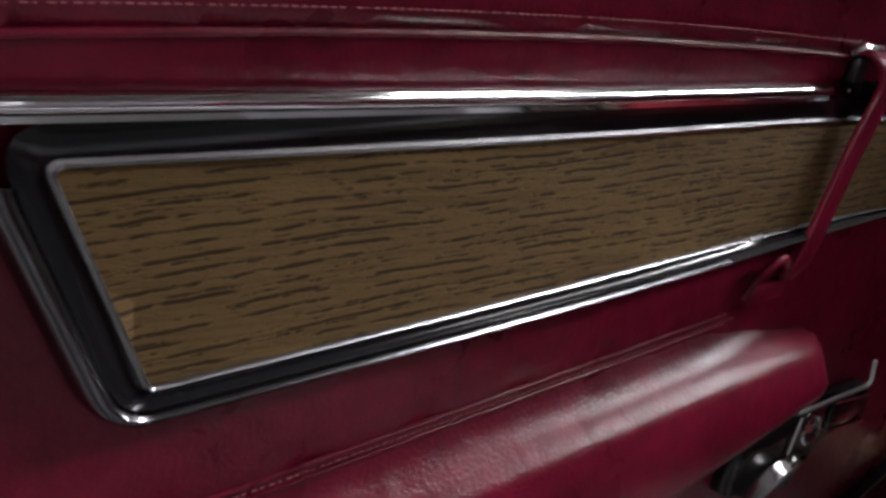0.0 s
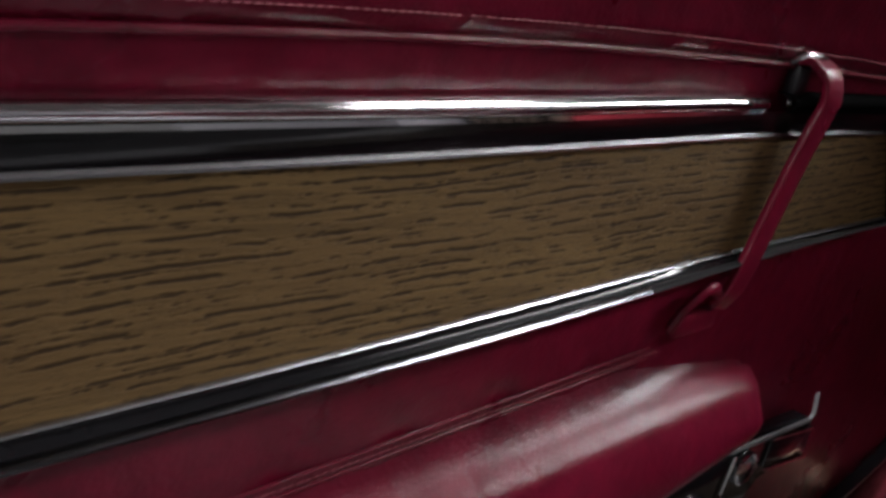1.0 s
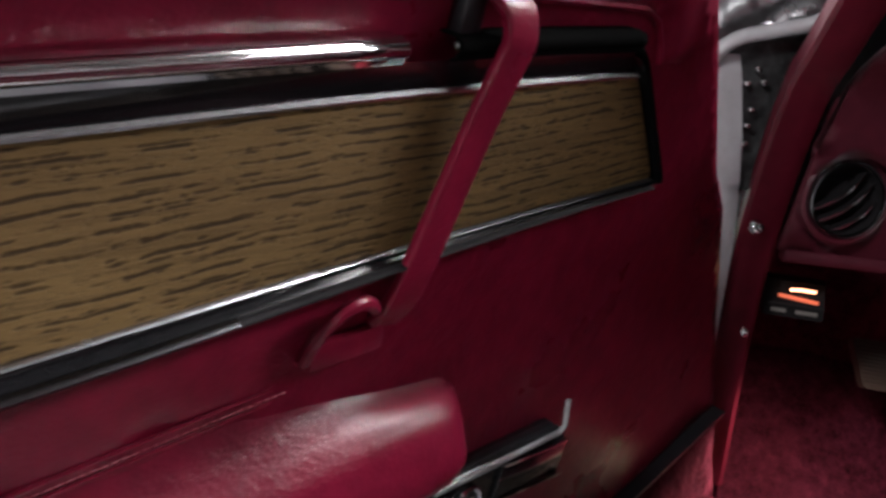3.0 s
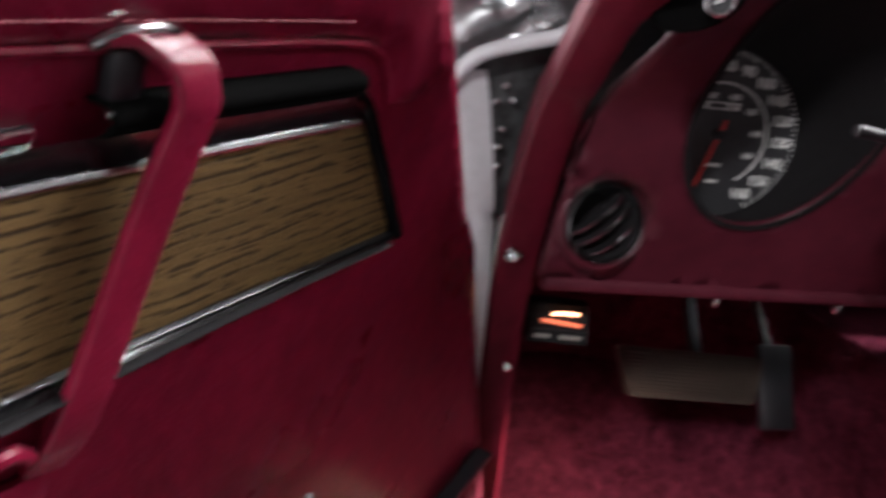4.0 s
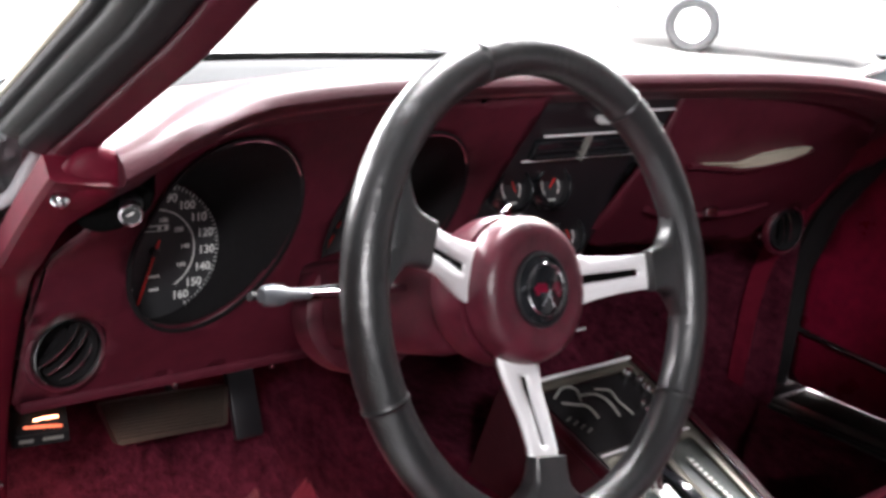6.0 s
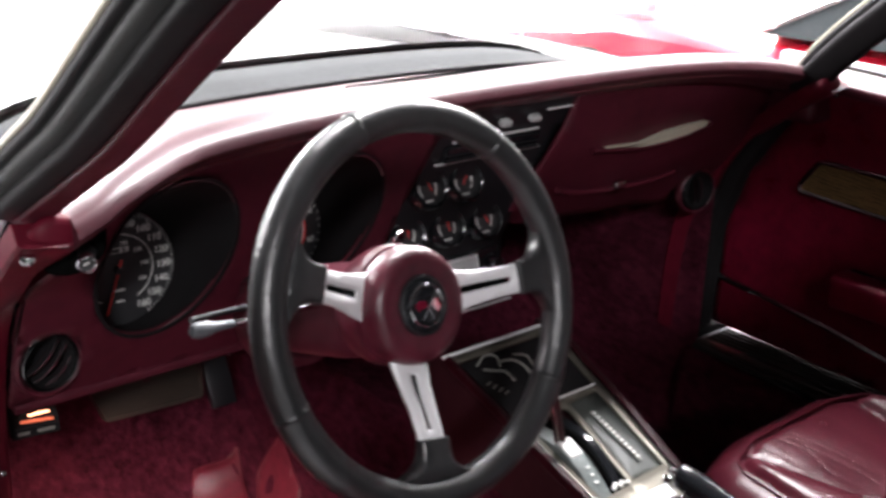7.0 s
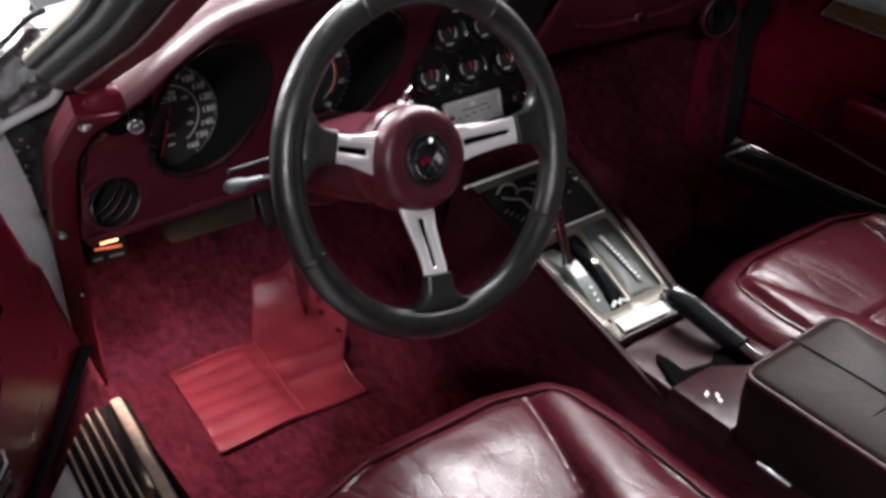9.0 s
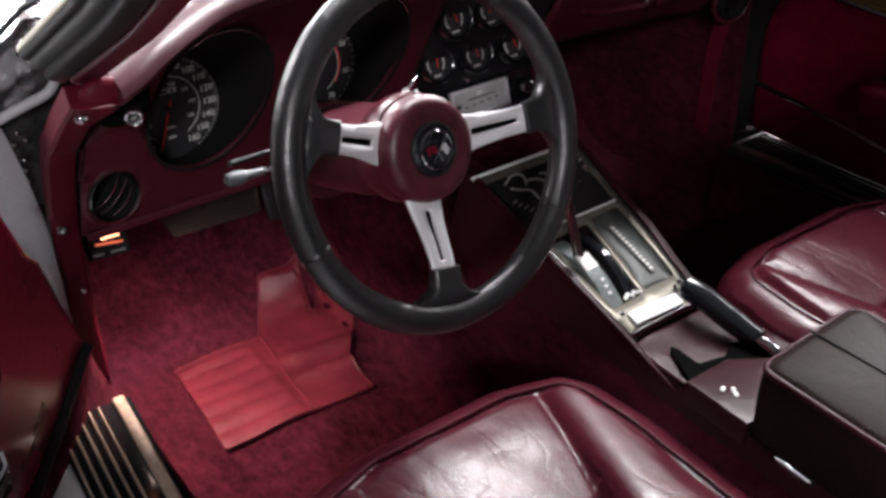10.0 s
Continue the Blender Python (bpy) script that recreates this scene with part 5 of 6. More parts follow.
def spoke(deg):
    m = pose(0, 0, 0, 0, 0, deg)
    outline = ((0.040, 0.0235, -0.030), (0.056, 0.0215, -0.028), (0.075, 0.0175, -0.021), (0.095, 0.0150, -0.011), (0.115, 0.0145, -0.003), (0.127, 0.0148, -0.001))

    def height(r):
        for (r0, w0, h0), (r1, w1, h1) in zip(outline, outline[1:]):
            if r <= r1:
                return h0 + (h1 - h0) * (r - r0) / (r1 - r0)
        return outline[-1][2]

    out = [(r, -w) for r, w, h in outline] + [(r, w) for r, w, h in reversed(outline)]
    slot = rounded([(0.064, -0.0038), (0.114, -0.0030), (0.114, 0.0030), (0.064, 0.0038)], 0.0024, 3)
    top = sheet(out, [slot], lambda x, y: Vector((x, y, height(x) - 4.0 * y * y)), 0.006)
    ob = part("spoke", top, ALLOY, wheel, "white brushed alloy spoke with a slot", solid=0.005, m=m)
    part("slot_back", box(0.054, 0.0090, 0.002, m=pose(0.089, 0, -0.0205, 0, -18, 0)), SLOT, ob, "dark slot")
    # leather flare at the rim
    fl = []
    for r, w, t in ((0.121, 0.0170, 0.0062), (0.130, 0.0172, 0.0080), (0.138, 0.0185, 0.0092), (0.144, 0.0215, 0.0100), (0.149, 0.0265, 0.0105), (0.1535, 0.0320, 0.0100), (0.1570, 0.0385, 0.0090), (0.1600, 0.0460, 0.0075), (0.1650, 0.0540, 0.0050)):
        fl.append([Vector((math.sqrt(r * r - y * y * smoothstep(0.135, 0.155, r)), y, -0.001 + z)) for y, z in rounded([(-w, -t), (-w / 3, -t), (w / 3, -t), (w, -t), (w, t), (w / 3, t), (-w / 3, t), (-w, t)], t * 0.7, 3)])
    part("spoke_flare", loft(fl), RIM_LEATHER, wheel, "black leather flare", m=m)


for deg in (10.5, 169.5, -90):
    spoke(deg)
hub = part("hub_pad", revolve([(0.0, -0.010), (0.028, -0.0095), (0.037, -0.0075), (0.046, -0.0085), (0.0525, -0.0125), (0.0555, -0.020), (0.0560, -0.0335), (0.0500, -0.0345), (0.0500, -0.0380), (0.0565, -0.0390), (0.0580, -0.046), (0.0578, -0.060), (0.054, -0.072), (0.0, -0.074)], 56), HUB_VINYL, wheel, "dark red horn pad in two steps", sharp=50)
em = part("emblem", revolve([(0.0, -0.0015), (0.012, -0.0020), (0.021, -0.0045), (0.0255, -0.0075)], 36), BLACK_GLOSS, hub, "domed black emblem with a chrome ring")
part("emblem_ring", revolve([(0.0188, -0.0036), (0.0194, -0.0028), (0.0202, -0.0038)], 36), CHROME, em)
part("emblem_bezel", revolve([(0.0252, -0.0078), (0.0265, -0.0058), (0.0285, -0.0068), (0.0295, -0.012)], 36), BLACK, hub)
for fx, fy, turn, mt in ((-0.0085, 0.0, 28, VINYL), (0.0085, 0.001, -28, CHROME)):
    flag = bmesh.new()
    for k in range(4):
        box(0.0028, 0.0072, 0.0008, m=pose(-0.0042 + 0.0028 * k, 0.0012 * math.sin(k * 1.7), 0.0004 * (k % 2)), bm=flag)
    part("flag_shape", flag, mt, em, "small flag shape", smooth=False, m=pose(fx, fy, -0.0012, 0, fx * 900, turn))
part("flag_pole", box(0.0008, 0.016, 0.0006, m=pose(-0.002, -0.006, -0.0012, 0, 0, -32)), CHROME, em)
part("flag_pole", box(0.0008, 0.016, 0.0006, m=pose(0.002, -0.006, -0.0012, 0, 0, 32)), CHROME, em)

# ---- console ----
CONSOLE = pose(0, 0, 0.507, 16, 0, 0)
console = thing("console", "burgundy centre console with a brushed shift plate", "console", CONSOLE)


def flank(y):
    """The console's passenger flank flares towards the dash."""
    return 0.066 + 0.030 * smoothstep(-0.02, 0.18, y) + 0.018 * smoothstep(0.16, 0.32, y)


part("body", loft([[Vector((x, y, z)) for x, z in ((-0.098, -0.22 - 0.2 * y), (-0.093, -0.03), (-0.089, -0.006), (-0.082, -0.001), (-0.0765, -0.001), (-0.0765, -0.022), (flank(y) - 0.012, -0.022), (flank(y) - 0.012, -0.001), (flank(y) - 0.006, -0.001), (flank(y), -0.006), (flank(y) + 0.005, -0.03), (flank(y) + 0.012, -0.22 - 0.2 * y))] for y in (-0.055, 0.0, 0.06, 0.12, 0.18, 0.25, 0.335)]), BROWN_PAD, console, "burgundy console side")
GATE = [(-0.064, 0.026), (-0.012, 0.028), (0.008, 0.168), (-0.064, 0.166)]
ASH = [(-0.002, 0.032), (0.054, 0.033), (0.072, 0.175), (0.018, 0.172)]
HEATER = [(-0.074, 0.190), (0.078, 0.188), (0.092, 0.300), (-0.078, 0.300)]
PL = [(-0.078, -0.022), (0.056, -0.022), (0.070, 0.06), (0.088, 0.18), (0.104, 0.30), (0.103, 0.314), (-0.084, 0.314), (-0.079, 0.16)]
part("plate", sheet(rounded(PL, 0.004, 3), [rounded(GATE, 0.004, 2), rounded(ASH, 0.003, 2), rounded(HEATER, 0.003, 2)], lambda x, y: Vector((x, y, 0.003)), 0.02), SHIFT_PLATE, console, "satin beige metal plate", solid=0.004)
for sgn in (-1, 1):
    edge = [(-0.084 if sgn < 0 else flank(y) - 0.004, y) for y in [-0.115 + 0.04 * k for k in range(12)]]
    part("side_rail", sweep([Vector((x, y, 0.002)) for x, y in edge], rounded([(-0.0055, -0.006), (0.0055, -0.006), (0.004, 0.007), (-0.004, 0.007)], 0.003, 3)), SEAT_WELT, console, "dark padded rail")
    part("rail_bead", tube([Vector((x - sgn * 0.0064, y, 0.0065)) for x, y in edge[2:-1]], 0.0010, 6), SHADED_CHROME, console, "dull metal hairline")
    part("rail_cord", tube([Vector((x + sgn * 0.002, y, 0.0085)) for x, y in edge[2:-1]], 0.0022, 6), BROWN_PAD, console, "burgundy cord")
part("heater_panel", box(0.172, 0.114, 0.006, 0.002, m=pose(0.006, 0.244, -0.006)), BLACK_MATT, console, "glossy black heater panel")
for pts, r in (
    ([(-0.050, 0.286, 0.000), (-0.034, 0.292, 0.008), (-0.018, 0.286, 0.006), (-0.022, 0.270, 0.002)], 0.0016),
    ([(-0.046, 0.276, 0.000), (-0.040, 0.262, 0.007), (-0.028, 0.254, 0.008), (-0.022, 0.238, 0.002)], 0.0018),
    ([(-0.016, 0.280, 0.000), (-0.004, 0.268, 0.009), (0.004, 0.252, 0.009), (0.010, 0.234, 0.000)], 0.0018),
    ([(0.014, 0.284, 0.000), (0.022, 0.268, 0.008), (0.020, 0.250, 0.007), (0.030, 0.230, 0.000)], 0.0015),
):
    part("lever", tube(smooth_path(pts, 5), r, 8), SCREEN_GREY, console, "dull grey heater lever")
for kx, ky, kr in ((0.076, 0.290, 0.006), (0.082, 0.274, 0.005), (0.080, 0.258, 0.006), (0.048, 0.236, 0.004)):
    part("knob", revolve([(0.0, 0.010), (kr * 0.7, 0.009), (kr, 0.006), (kr * 1.1, 0.0), (kr * 1.1, -0.006)], 16, m=pose(kx, ky, 0.002)), CHROME_WORN, console, "small chrome knob")
for hx, hy, w in ((-0.056, 0.252, 0.010), (-0.052, 0.244, 0.010), (-0.048, 0.236, 0.010), (-0.044, 0.228, 0.010)):
    part("legend", box(w, 0.0022, 0.001, m=pose(hx, hy, -0.002, 0, 0, 20)), SCREEN_GREY, console)
part("front_bead", box(0.194, 0.004, 0.005, 0.001, 1, m=pose(0.004, 0.312, 0.0075)), ALLOY, console, "bright front bead")
part("cross_bead", box(0.148, 0.003, 0.003, 0.001, 1, m=pose(0.002, 0.183, 0.006)), ALLOY, console, "bright cross bead")
part("gate_floor", box(0.080, 0.146, 0.004, m=pose(-0.028, 0.098, -0.018)), BLACK_MATT, console)
# curved gear indicator, slot and sliding cover
ARC = [(0.030 + 0.132 * i / 14, -0.006 + 0.017 * math.sin(math.pi * i / 14)) for i in range(15)]
part("indicator_dome", loft([[Vector((x + 0.010 * (y - 0.03), y, z + h)) for x, h in ((-0.063, -0.010), (-0.062, -0.001), (-0.058, 0.0005), (-0.040, 0.0005), (-0.037, -0.002), (-0.037, -0.010))] for y, z in ARC]), GEAR_PLATE, console, "curved grey gear indicator")
part("gate_slot", tube([Vector((-0.034 + 0.10 * (y - 0.03), y, z)) for y, z in ARC], 0.0028, 8), SLOT, console, "dark lever slot")
part("slide_cover", loft([[Vector((x + 0.12 * (y - 0.03), y, z + h)) for x, h in ((-0.031, -0.010), (-0.030, 0.0), (-0.026, 0.003), (-0.019, 0.003), (-0.016, 0.0), (-0.015, -0.010))] for y, z in ARC]), BLACK_GLOSS, console, "black sliding cover")
for k, gy in enumerate((0.050, 0.060, 0.070)):
    part("gear_mark", box(0.0045, 0.0030, 0.001, m=pose(-0.050 + 0.001 * k, gy, 0.0035 + 0.0028 * k, 8)), MARK, console)
for k in range(5):
    part("bright_chip", box(0.007, 0.005, 0.004, 0.001, 1, m=pose(-0.036 + 0.006 * k, 0.033 + 0.003 * (k % 2), 0.002, 15 * k, 10, 37 * k)), MARK, console, "chipped pale plastic")
shifter = part("shift_lever", tube([(-0.050, 0.118, 0.006), (-0.058, 0.128, 0.040), (-0.065, 0.139, 0.070), (-0.072, 0.150, 0.100)], 0.0066, 12, scales=[1.1, 1.0, 1.0, 0.95]), BROWN_PAD, console, "burgundy shift lever")
part("bright_edge", tube([(-0.0555, 0.113, 0.008), (-0.0705, 0.136, 0.071), (-0.0770, 0.146, 0.100)], 0.0013, 6), CHROME_WORN, shifter, "chrome edge")
part("ferrule", revolve([(0.0072, 0.006), (0.0082, 0.003), (0.0082, -0.004), (0.007, -0.006)], 16, m=pose(-0.050, 0.118, 0.009, -18, -12, 0)), CHROME, shifter, "chrome ferrule")
part("boot_shoe", box(0.022, 0.028, 0.004, 0.002, m=pose(-0.049, 0.103, 0.0125, 6)), MARK, shifter, "pale slider shoe")
part("ash_panel", sheet(rounded(grown(ASH, 0.002), 0.003, 2), [], lambda x, y: Vector((x, y, -0.001)), 0.02), GEAR_PLATE_DARK, console, "dark green-grey side panel", solid=0.004)
part("slider", box(0.0062, 0.096, 0.003, 0.001, 1, m=pose(0.034, 0.100, 0.002, 0, 0, -2)), SCREEN_GREY, console, "pale slider strip")
for k in range(12):
    part("slider_rib", box(0.0056, 0.0022, 0.0012, m=pose(0.0325 + 0.00026 * k, 0.058 + 0.0076 * k, 0.0038)), MARK, console)
part("silver_strip", box(0.084, 0.020, 0.004, 0.0015, m=pose(-0.015, -0.003, 0.0065, 0, 0, -2)), ALLOY, console, "bright silver strip")
part("rear_bead", box(0.126, 0.004, 0.005, 0.0012, 1, m=pose(-0.010, -0.0195, 0.006)), CHROME_WORN, console, "rolled rear edge")
for k in range(3):
    part("bright_chip", box(0.010, 0.006, 0.004, 0.001, 1, m=pose(0.030 + 0.005 * k, 0.008 + 0.005 * (k % 2), 0.0085, 15 * k, 10, 30 * k)), CHROME, console)
part("rivet", revolve([(0, 0.003), (0.003, 0.002), (0.004, 0)], 10, m=pose(-0.060, 0.014, 0.004)), BLACK, console)

rear = thing("console_cover", "soft burgundy leather cover behind the shift plate", "console cover")
part("cover", sheet([(-0.083, -0.135), (0.083, -0.17), (0.083, -0.02), (-0.083, -0.02)], [], lambda x, y: Vector((x, y, 0.497 + 0.004 * noise.noise(Vector((x * 25, y * 25, 1))) + 0.02 * smoothstep(-0.02, 0.06, y))), 0.012), BROWN_PAD, rear, "creased burgundy leather", solid=0.006)
part("front_roll", tube([(-0.080, -0.020, 0.502), (0, -0.019, 0.504), (0.080, -0.020, 0.502)], 0.005, 8), BROWN_PAD, rear)
part("base", loft([[Vector((x, y, z)) for x, z in ((-0.104, 0.25), (-0.093, 0.47), (-0.084, 0.490), (0.084, 0.490), (0.093, 0.47), (0.104, 0.25))] for y in (-0.62, -0.3, -0.035)]), BROWN_PAD, rear, "burgundy console base")
blk = thing("belt_block", "burgundy console block with pale chips standing for glints", "console block")
part("block", loft([[Vector((x, y, z)) for x, y in ((-0.092 * k, -0.176 + 0.046 * k), (-0.020 * k, -0.176 + 0.046 * k), (0.03 * k, -0.176 + 0.012 * k), (0.02 * k, -0.225), (-0.092 * k, -0.225))] for k, z in ((1.0, 0.48), (1.0, 0.507), (0.97, 0.511), (0.9, 0.5125))]), BROWN_PAD, blk)
# Pale chips put in where glints of light show on the block.
for k, (gx, gy) in enumerate(((-0.068, -0.168), (-0.059, -0.176), (-0.063, -0.184))):
    part("glint", box(0.008, 0.005, 0.003, 0.001, 1, m=pose(gx, gy, 0.5135, 0, 0, 30 + 15 * k)), ALLOY, blk, "pale chip standing in for a glint")
brake = thing("parking_brake", "black ribbed parking brake lever with a chrome shank", "parking brake")
part("grip", tube(smooth_path([(0.022, -0.016, 0.540), (0.026, -0.04, 0.537), (0.030, -0.08, 0.528), (0.035, -0.132, 0.516)], 5), 0.0165, 14, scales=[0.75] + [1.0] * 12 + [0.95] * 3), BLACK_GLOSS, brake, "black leather grip")
part("button", revolve([(0, 0.010), (0.005, 0.009), (0.007, 0.0), (0.009, -0.004)], 16, m=pose(0.022, -0.014, 0.540, -80, 0, 6)), CHROME_WORN, brake, "chrome release button")
part("shank", tube([(0.0345, -0.128, 0.518), (0.038, -0.150, 0.514), (0.043, -0.178, 0.503)], 0.0085, 12), CHROME, brake, "chrome shank")
# Black sheet cut to the shape of the shadow the lever casts.
SHADOW_EDGE = [(-0.078, -0.127), (-0.058, -0.074), (-0.050, -0.066), (-0.046, -0.080), (-0.048, -0.112), (-0.006, -0.120), (0.012, -0.108), (0.052, -0.112), (0.053, -0.168), (0.0, -0.150), (-0.040, -0.134)]
part("brake_shadow", sheet(rounded(SHADOW_EDGE[::-1], 0.005, 3), [], lambda x, y: Vector((x, y, 0.505 + 0.002 * noise.noise(Vector((x * 40, y * 40, 6))))), 0.006), SLOT, brake, "black sheet painted as the lever's shadow on the cover", solid=0.008)
lid = thing("armrest_box", "dark brown leather armrest lid with piped seams", "armrest")
LID = rounded([(-0.090, -0.225), (-0.090, -0.60), (0.090, -0.60), (0.090, -0.215)], 0.02, 5)
part("lid", loft([[Vector((x * k, -0.4 + (y + 0.4) * k, z)) for x, y in LID] for k, z in ((1.0, 0.50), (1.01, 0.56), (1.0, 0.585), (0.97, 0.597), (0.90, 0.602), (0.5, 0.604))]), LID_LEATHER, lid, "dark brown leather", sharp=60)
part("piping", tube([Vector((x * 0.985, -0.4 + (y + 0.4) * 0.985, 0.594)) for x, y in LID], 0.0042, 10, True), SEAT_WELT, lid, "dark burgundy piping")
part("seam", tube([(0.0, -0.222, 0.603), (0.0, -0.4, 0.606), (0, -0.58, 0.604)], 0.0014, 6), BLACK_MATT, lid)
part("seam", tube([(-0.085, -0.36, 0.600), (0.0, -0.362, 0.606), (0.085, -0.36, 0.600)], 0.0014, 6), BLACK_MATT, lid)
latch = part("latch", box(0.007, 0.054, 0.010, 0.003, m=pose(-0.108, -0.305, 0.512)), BLACK_GLOSS, lid, "slim black latch")
part("latch_bead", box(0.003, 0.046, 0.003, 0.001, 1, m=pose(-0.1115, -0.305, 0.5155)), ALLOY, latch, "bright bead")

# ---- seats ----
def seat_cushion(name, label, cx, y0, w):
    """Cushion: a rolled border, a welt, two puffed bolsters and a sunken insert with cross seams."""
    ob = thing(name, label, "car seat")
    hw = w / 2
    corners = [(-hw, y0 - 0.62), (hw, y0 - 0.62), (hw + 0.003, y0 - 0.175), (hw - 0.008, y0 - 0.084), (hw - 0.036, y0 - 0.040), (0.105, y0 - 0.012), (-0.105, y0 - 0.012), (-hw + 0.036, y0 - 0.040), (-hw + 0.008, y0 - 0.084), (-hw - 0.003, y0 - 0.175)]
    radii = [0.03, 0.03, 0.05, 0.045, 0.045, 0.08, 0.08, 0.045, 0.045, 0.05]
    outl = rounded(corners, radii, 6)
    c = (0, y0 - 0.30)

    def inner(k):
        return [(c[0] + (x - c[0]) * k, c[1] + (y - c[1]) * k) for x, y in outl]

    rings = [(1.0, 0.24), (1.02, 0.32), (1.03, 0.375), (1.026, 0.398), (1.010, 0.417), (0.985, 0.430)]
    part("base", loft([[Vector((cx + x, y, z)) for x, y in inner(k)] for k, z in rings], True, False), SEAT, ob, "oxblood leather side", sharp=60)
    top_outl = inner(0.985)
    fence = [Vector(p) for p in top_outl]
    welt = 0.036

    def seat_top(x, y):
        e = edge_distance(Vector((x, y)), fence)
        z = 0.430 + 0.020 * math.sin(math.pi / 2 * min(1.0, e / welt)) ** 0.9
        z -= 0.004 * math.exp(-(((e - welt - 0.005) / 0.0040) ** 2))
        if e > welt:
            half = max(0.084, 0.137 - 0.25 * max(0.0, y0 - 0.075 - y))
            s = abs(x) - half
            room = smoothstep(welt, welt + 0.02, e)
            if s > 0:
                z += 0.015 * math.sin(math.pi * min(1.0, (s / 0.10) ** 0.8)) * room
            else:
                z += (0.009 * (1 - (x / half) ** 2) - 0.020 * smoothstep(0.10, 0.30, y0 - y)) * room
                for fy in (0.245, 0.335, 0.425):
                    z -= 0.004 * math.exp(-(((y0 - y - fy) / 0.006) ** 2)) * smoothstep(0.0, -0.006, s)
                z += 0.0022 * noise.noise(Vector((x * 14 + y * 4, y * 9, 7)))
            z -= 0.0050 * math.exp(-((s / 0.0075) ** 2)) * room
            pucker = math.exp(-((s / 0.03) ** 2)) + math.exp(-(((e - welt) / 0.02) ** 2))
            z += 0.0005 * noise.noise(Vector((x * 60 + y * 20, y * 60 - x * 20, 11))) * pucker
            turn = math.atan2(y - y0 + 0.075, abs(x) - 0.13)
            fan = math.exp(-(((e - welt) / 0.016) ** 2)) * smoothstep(0.06, 0.12, abs(x))
            z += 0.0011 * math.sin(turn * 34 + 3 * noise.noise(Vector((x * 20, y * 20, 2)))) * fan
        return Vector((cx + x, y, z))

    part("cushion", sheet(top_outl, [], seat_top, 0.0046), SEAT, ob, "oxblood leather cushion with a sunken sewn insert, creased and shining", sharp=0)
    line = rounded(grown(corners, -welt - 0.003), [0.02, 0.02, 0.05, 0.03, 0.03, 0.06, 0.06, 0.03, 0.03, 0.05], 6)
    part("piping", tube([Vector((cx + x, y, seat_top(x, y).z + 0.0016)) for x, y in dense(line, 0.012)], 0.0032, 8, True), SEAT, ob, "rolled leather welt")
    return ob


seat_cushion("driver_seat", "oxblood leather driver's seat cushion, shining in the light", -0.338, 0.084, 0.470)
seat_cushion("passenger_seat", "creased oxblood leather passenger seat cushion", 0.398, 0.112, 0.452)

# ---- heel pad, pedals, lamp ----
heel = thing("heel_pad", "bright red ribbed vinyl heel pad on the carpet", "floor mat")


def pad_z(x, y):
    rib = 0.005 * abs(math.sin(math.pi * (y - 0.410) / 0.040)) ** 0.6 * smoothstep(-0.328, -0.342, x) * smoothstep(0.640, 0.630, y)
    return floor_z(x, y) + 0.006 + rib + (0.011 * math.exp(-(((y - 0.545 + 0.2 * (x + 0.25)) / 0.016) ** 2)) + 0.009 * math.exp(-(((y - 0.492 + 0.1 * (x + 0.25)) / 0.012) ** 2)) - 0.003 * math.exp(-(((y - 0.45) / 0.02) ** 2))) * smoothstep(-0.335, -0.28, x) + 0.004 * noise.noise(Vector((x * 16, y * 20, 4))) * smoothstep(-0.36, -0.28, x)


HEEL = [(-0.468, 0.643), (-0.482, 0.412), (-0.329, 0.414), (-0.217, 0.405), (-0.211, 0.495), (-0.140, 0.595), (-0.118, 0.690), (-0.152, 0.712), (-0.189, 0.650), (-0.198, 0.652), (-0.170, 0.735), (-0.150, 0.788), (-0.236, 0.784), (-0.307, 0.645)]
part("pad", sheet(rounded(HEEL, 0.006, 3), [], lambda x, y: Vector((x, y, pad_z(x, y))), 0.0065), MAT_VINYL, heel, "red grained vinyl", solid=0.006)
part("hem", tube([Vector((x, y, pad_z(x, y) + 0.001)) for x, y in dense(rounded(HEEL, 0.006, 3), 0.012)], 0.0022, 6, True), MAT_VINYL, heel)
part("crease", tube([Vector((x, y, pad_z(x, y) + 0.001)) for x, y in ((-0.325, 0.42), (-0.322, 0.5), (-0.312, 0.58), (-0.306, 0.64))], 0.003, 6), MAT_VINYL, heel)

pedal = thing("brake_pedal", "wide worn rubber brake pedal under the dash", "pedal", Matrix.Translation((-0.336, 0.712, 0.443)) @ pose(0, 0, 0, -18, 3, 0))
part("pad", loft([[Vector((x, y, z)) for x, z in rounded([(-0.070, -0.030), (0.085, -0.028), (0.090, 0.028), (-0.092, 0.028)], 0.007, 4)] for y in (-0.010, 0.010)]), PEDAL_RUBBER, pedal, "brown worn rubber pad")
for k in range(11):
    part("rib", box(0.150 + 0.0018 * k, 0.004, 0.0022, 0.0008, 1, m=pose(0.004 - 0.0006 * k, -0.0105, -0.022 + 0.0044 * k)), PEDAL_RUBBER, pedal)
part("arm", tube([(0.02, 0.008, 0.0), (0.02, 0.05, 0.08), (0.02, 0.08, 0.22)], 0.008, 8), BLACK, pedal, "black pedal arm")
gas = thing("accelerator_pedal", "narrow black accelerator pedal", "pedal", Matrix.Translation((-0.205, 0.74, 0.42)) @ pose(0, 0, 0, -25, 0, 0))
part("pad", box(0.045, 0.014, 0.105, 0.005, 2), BLACK, gas)
part("arm", tube([(0, 0.006, 0.03), (0, 0.05, 0.12), (0, 0.07, 0.2)], 0.005, 8), BLACK, gas)
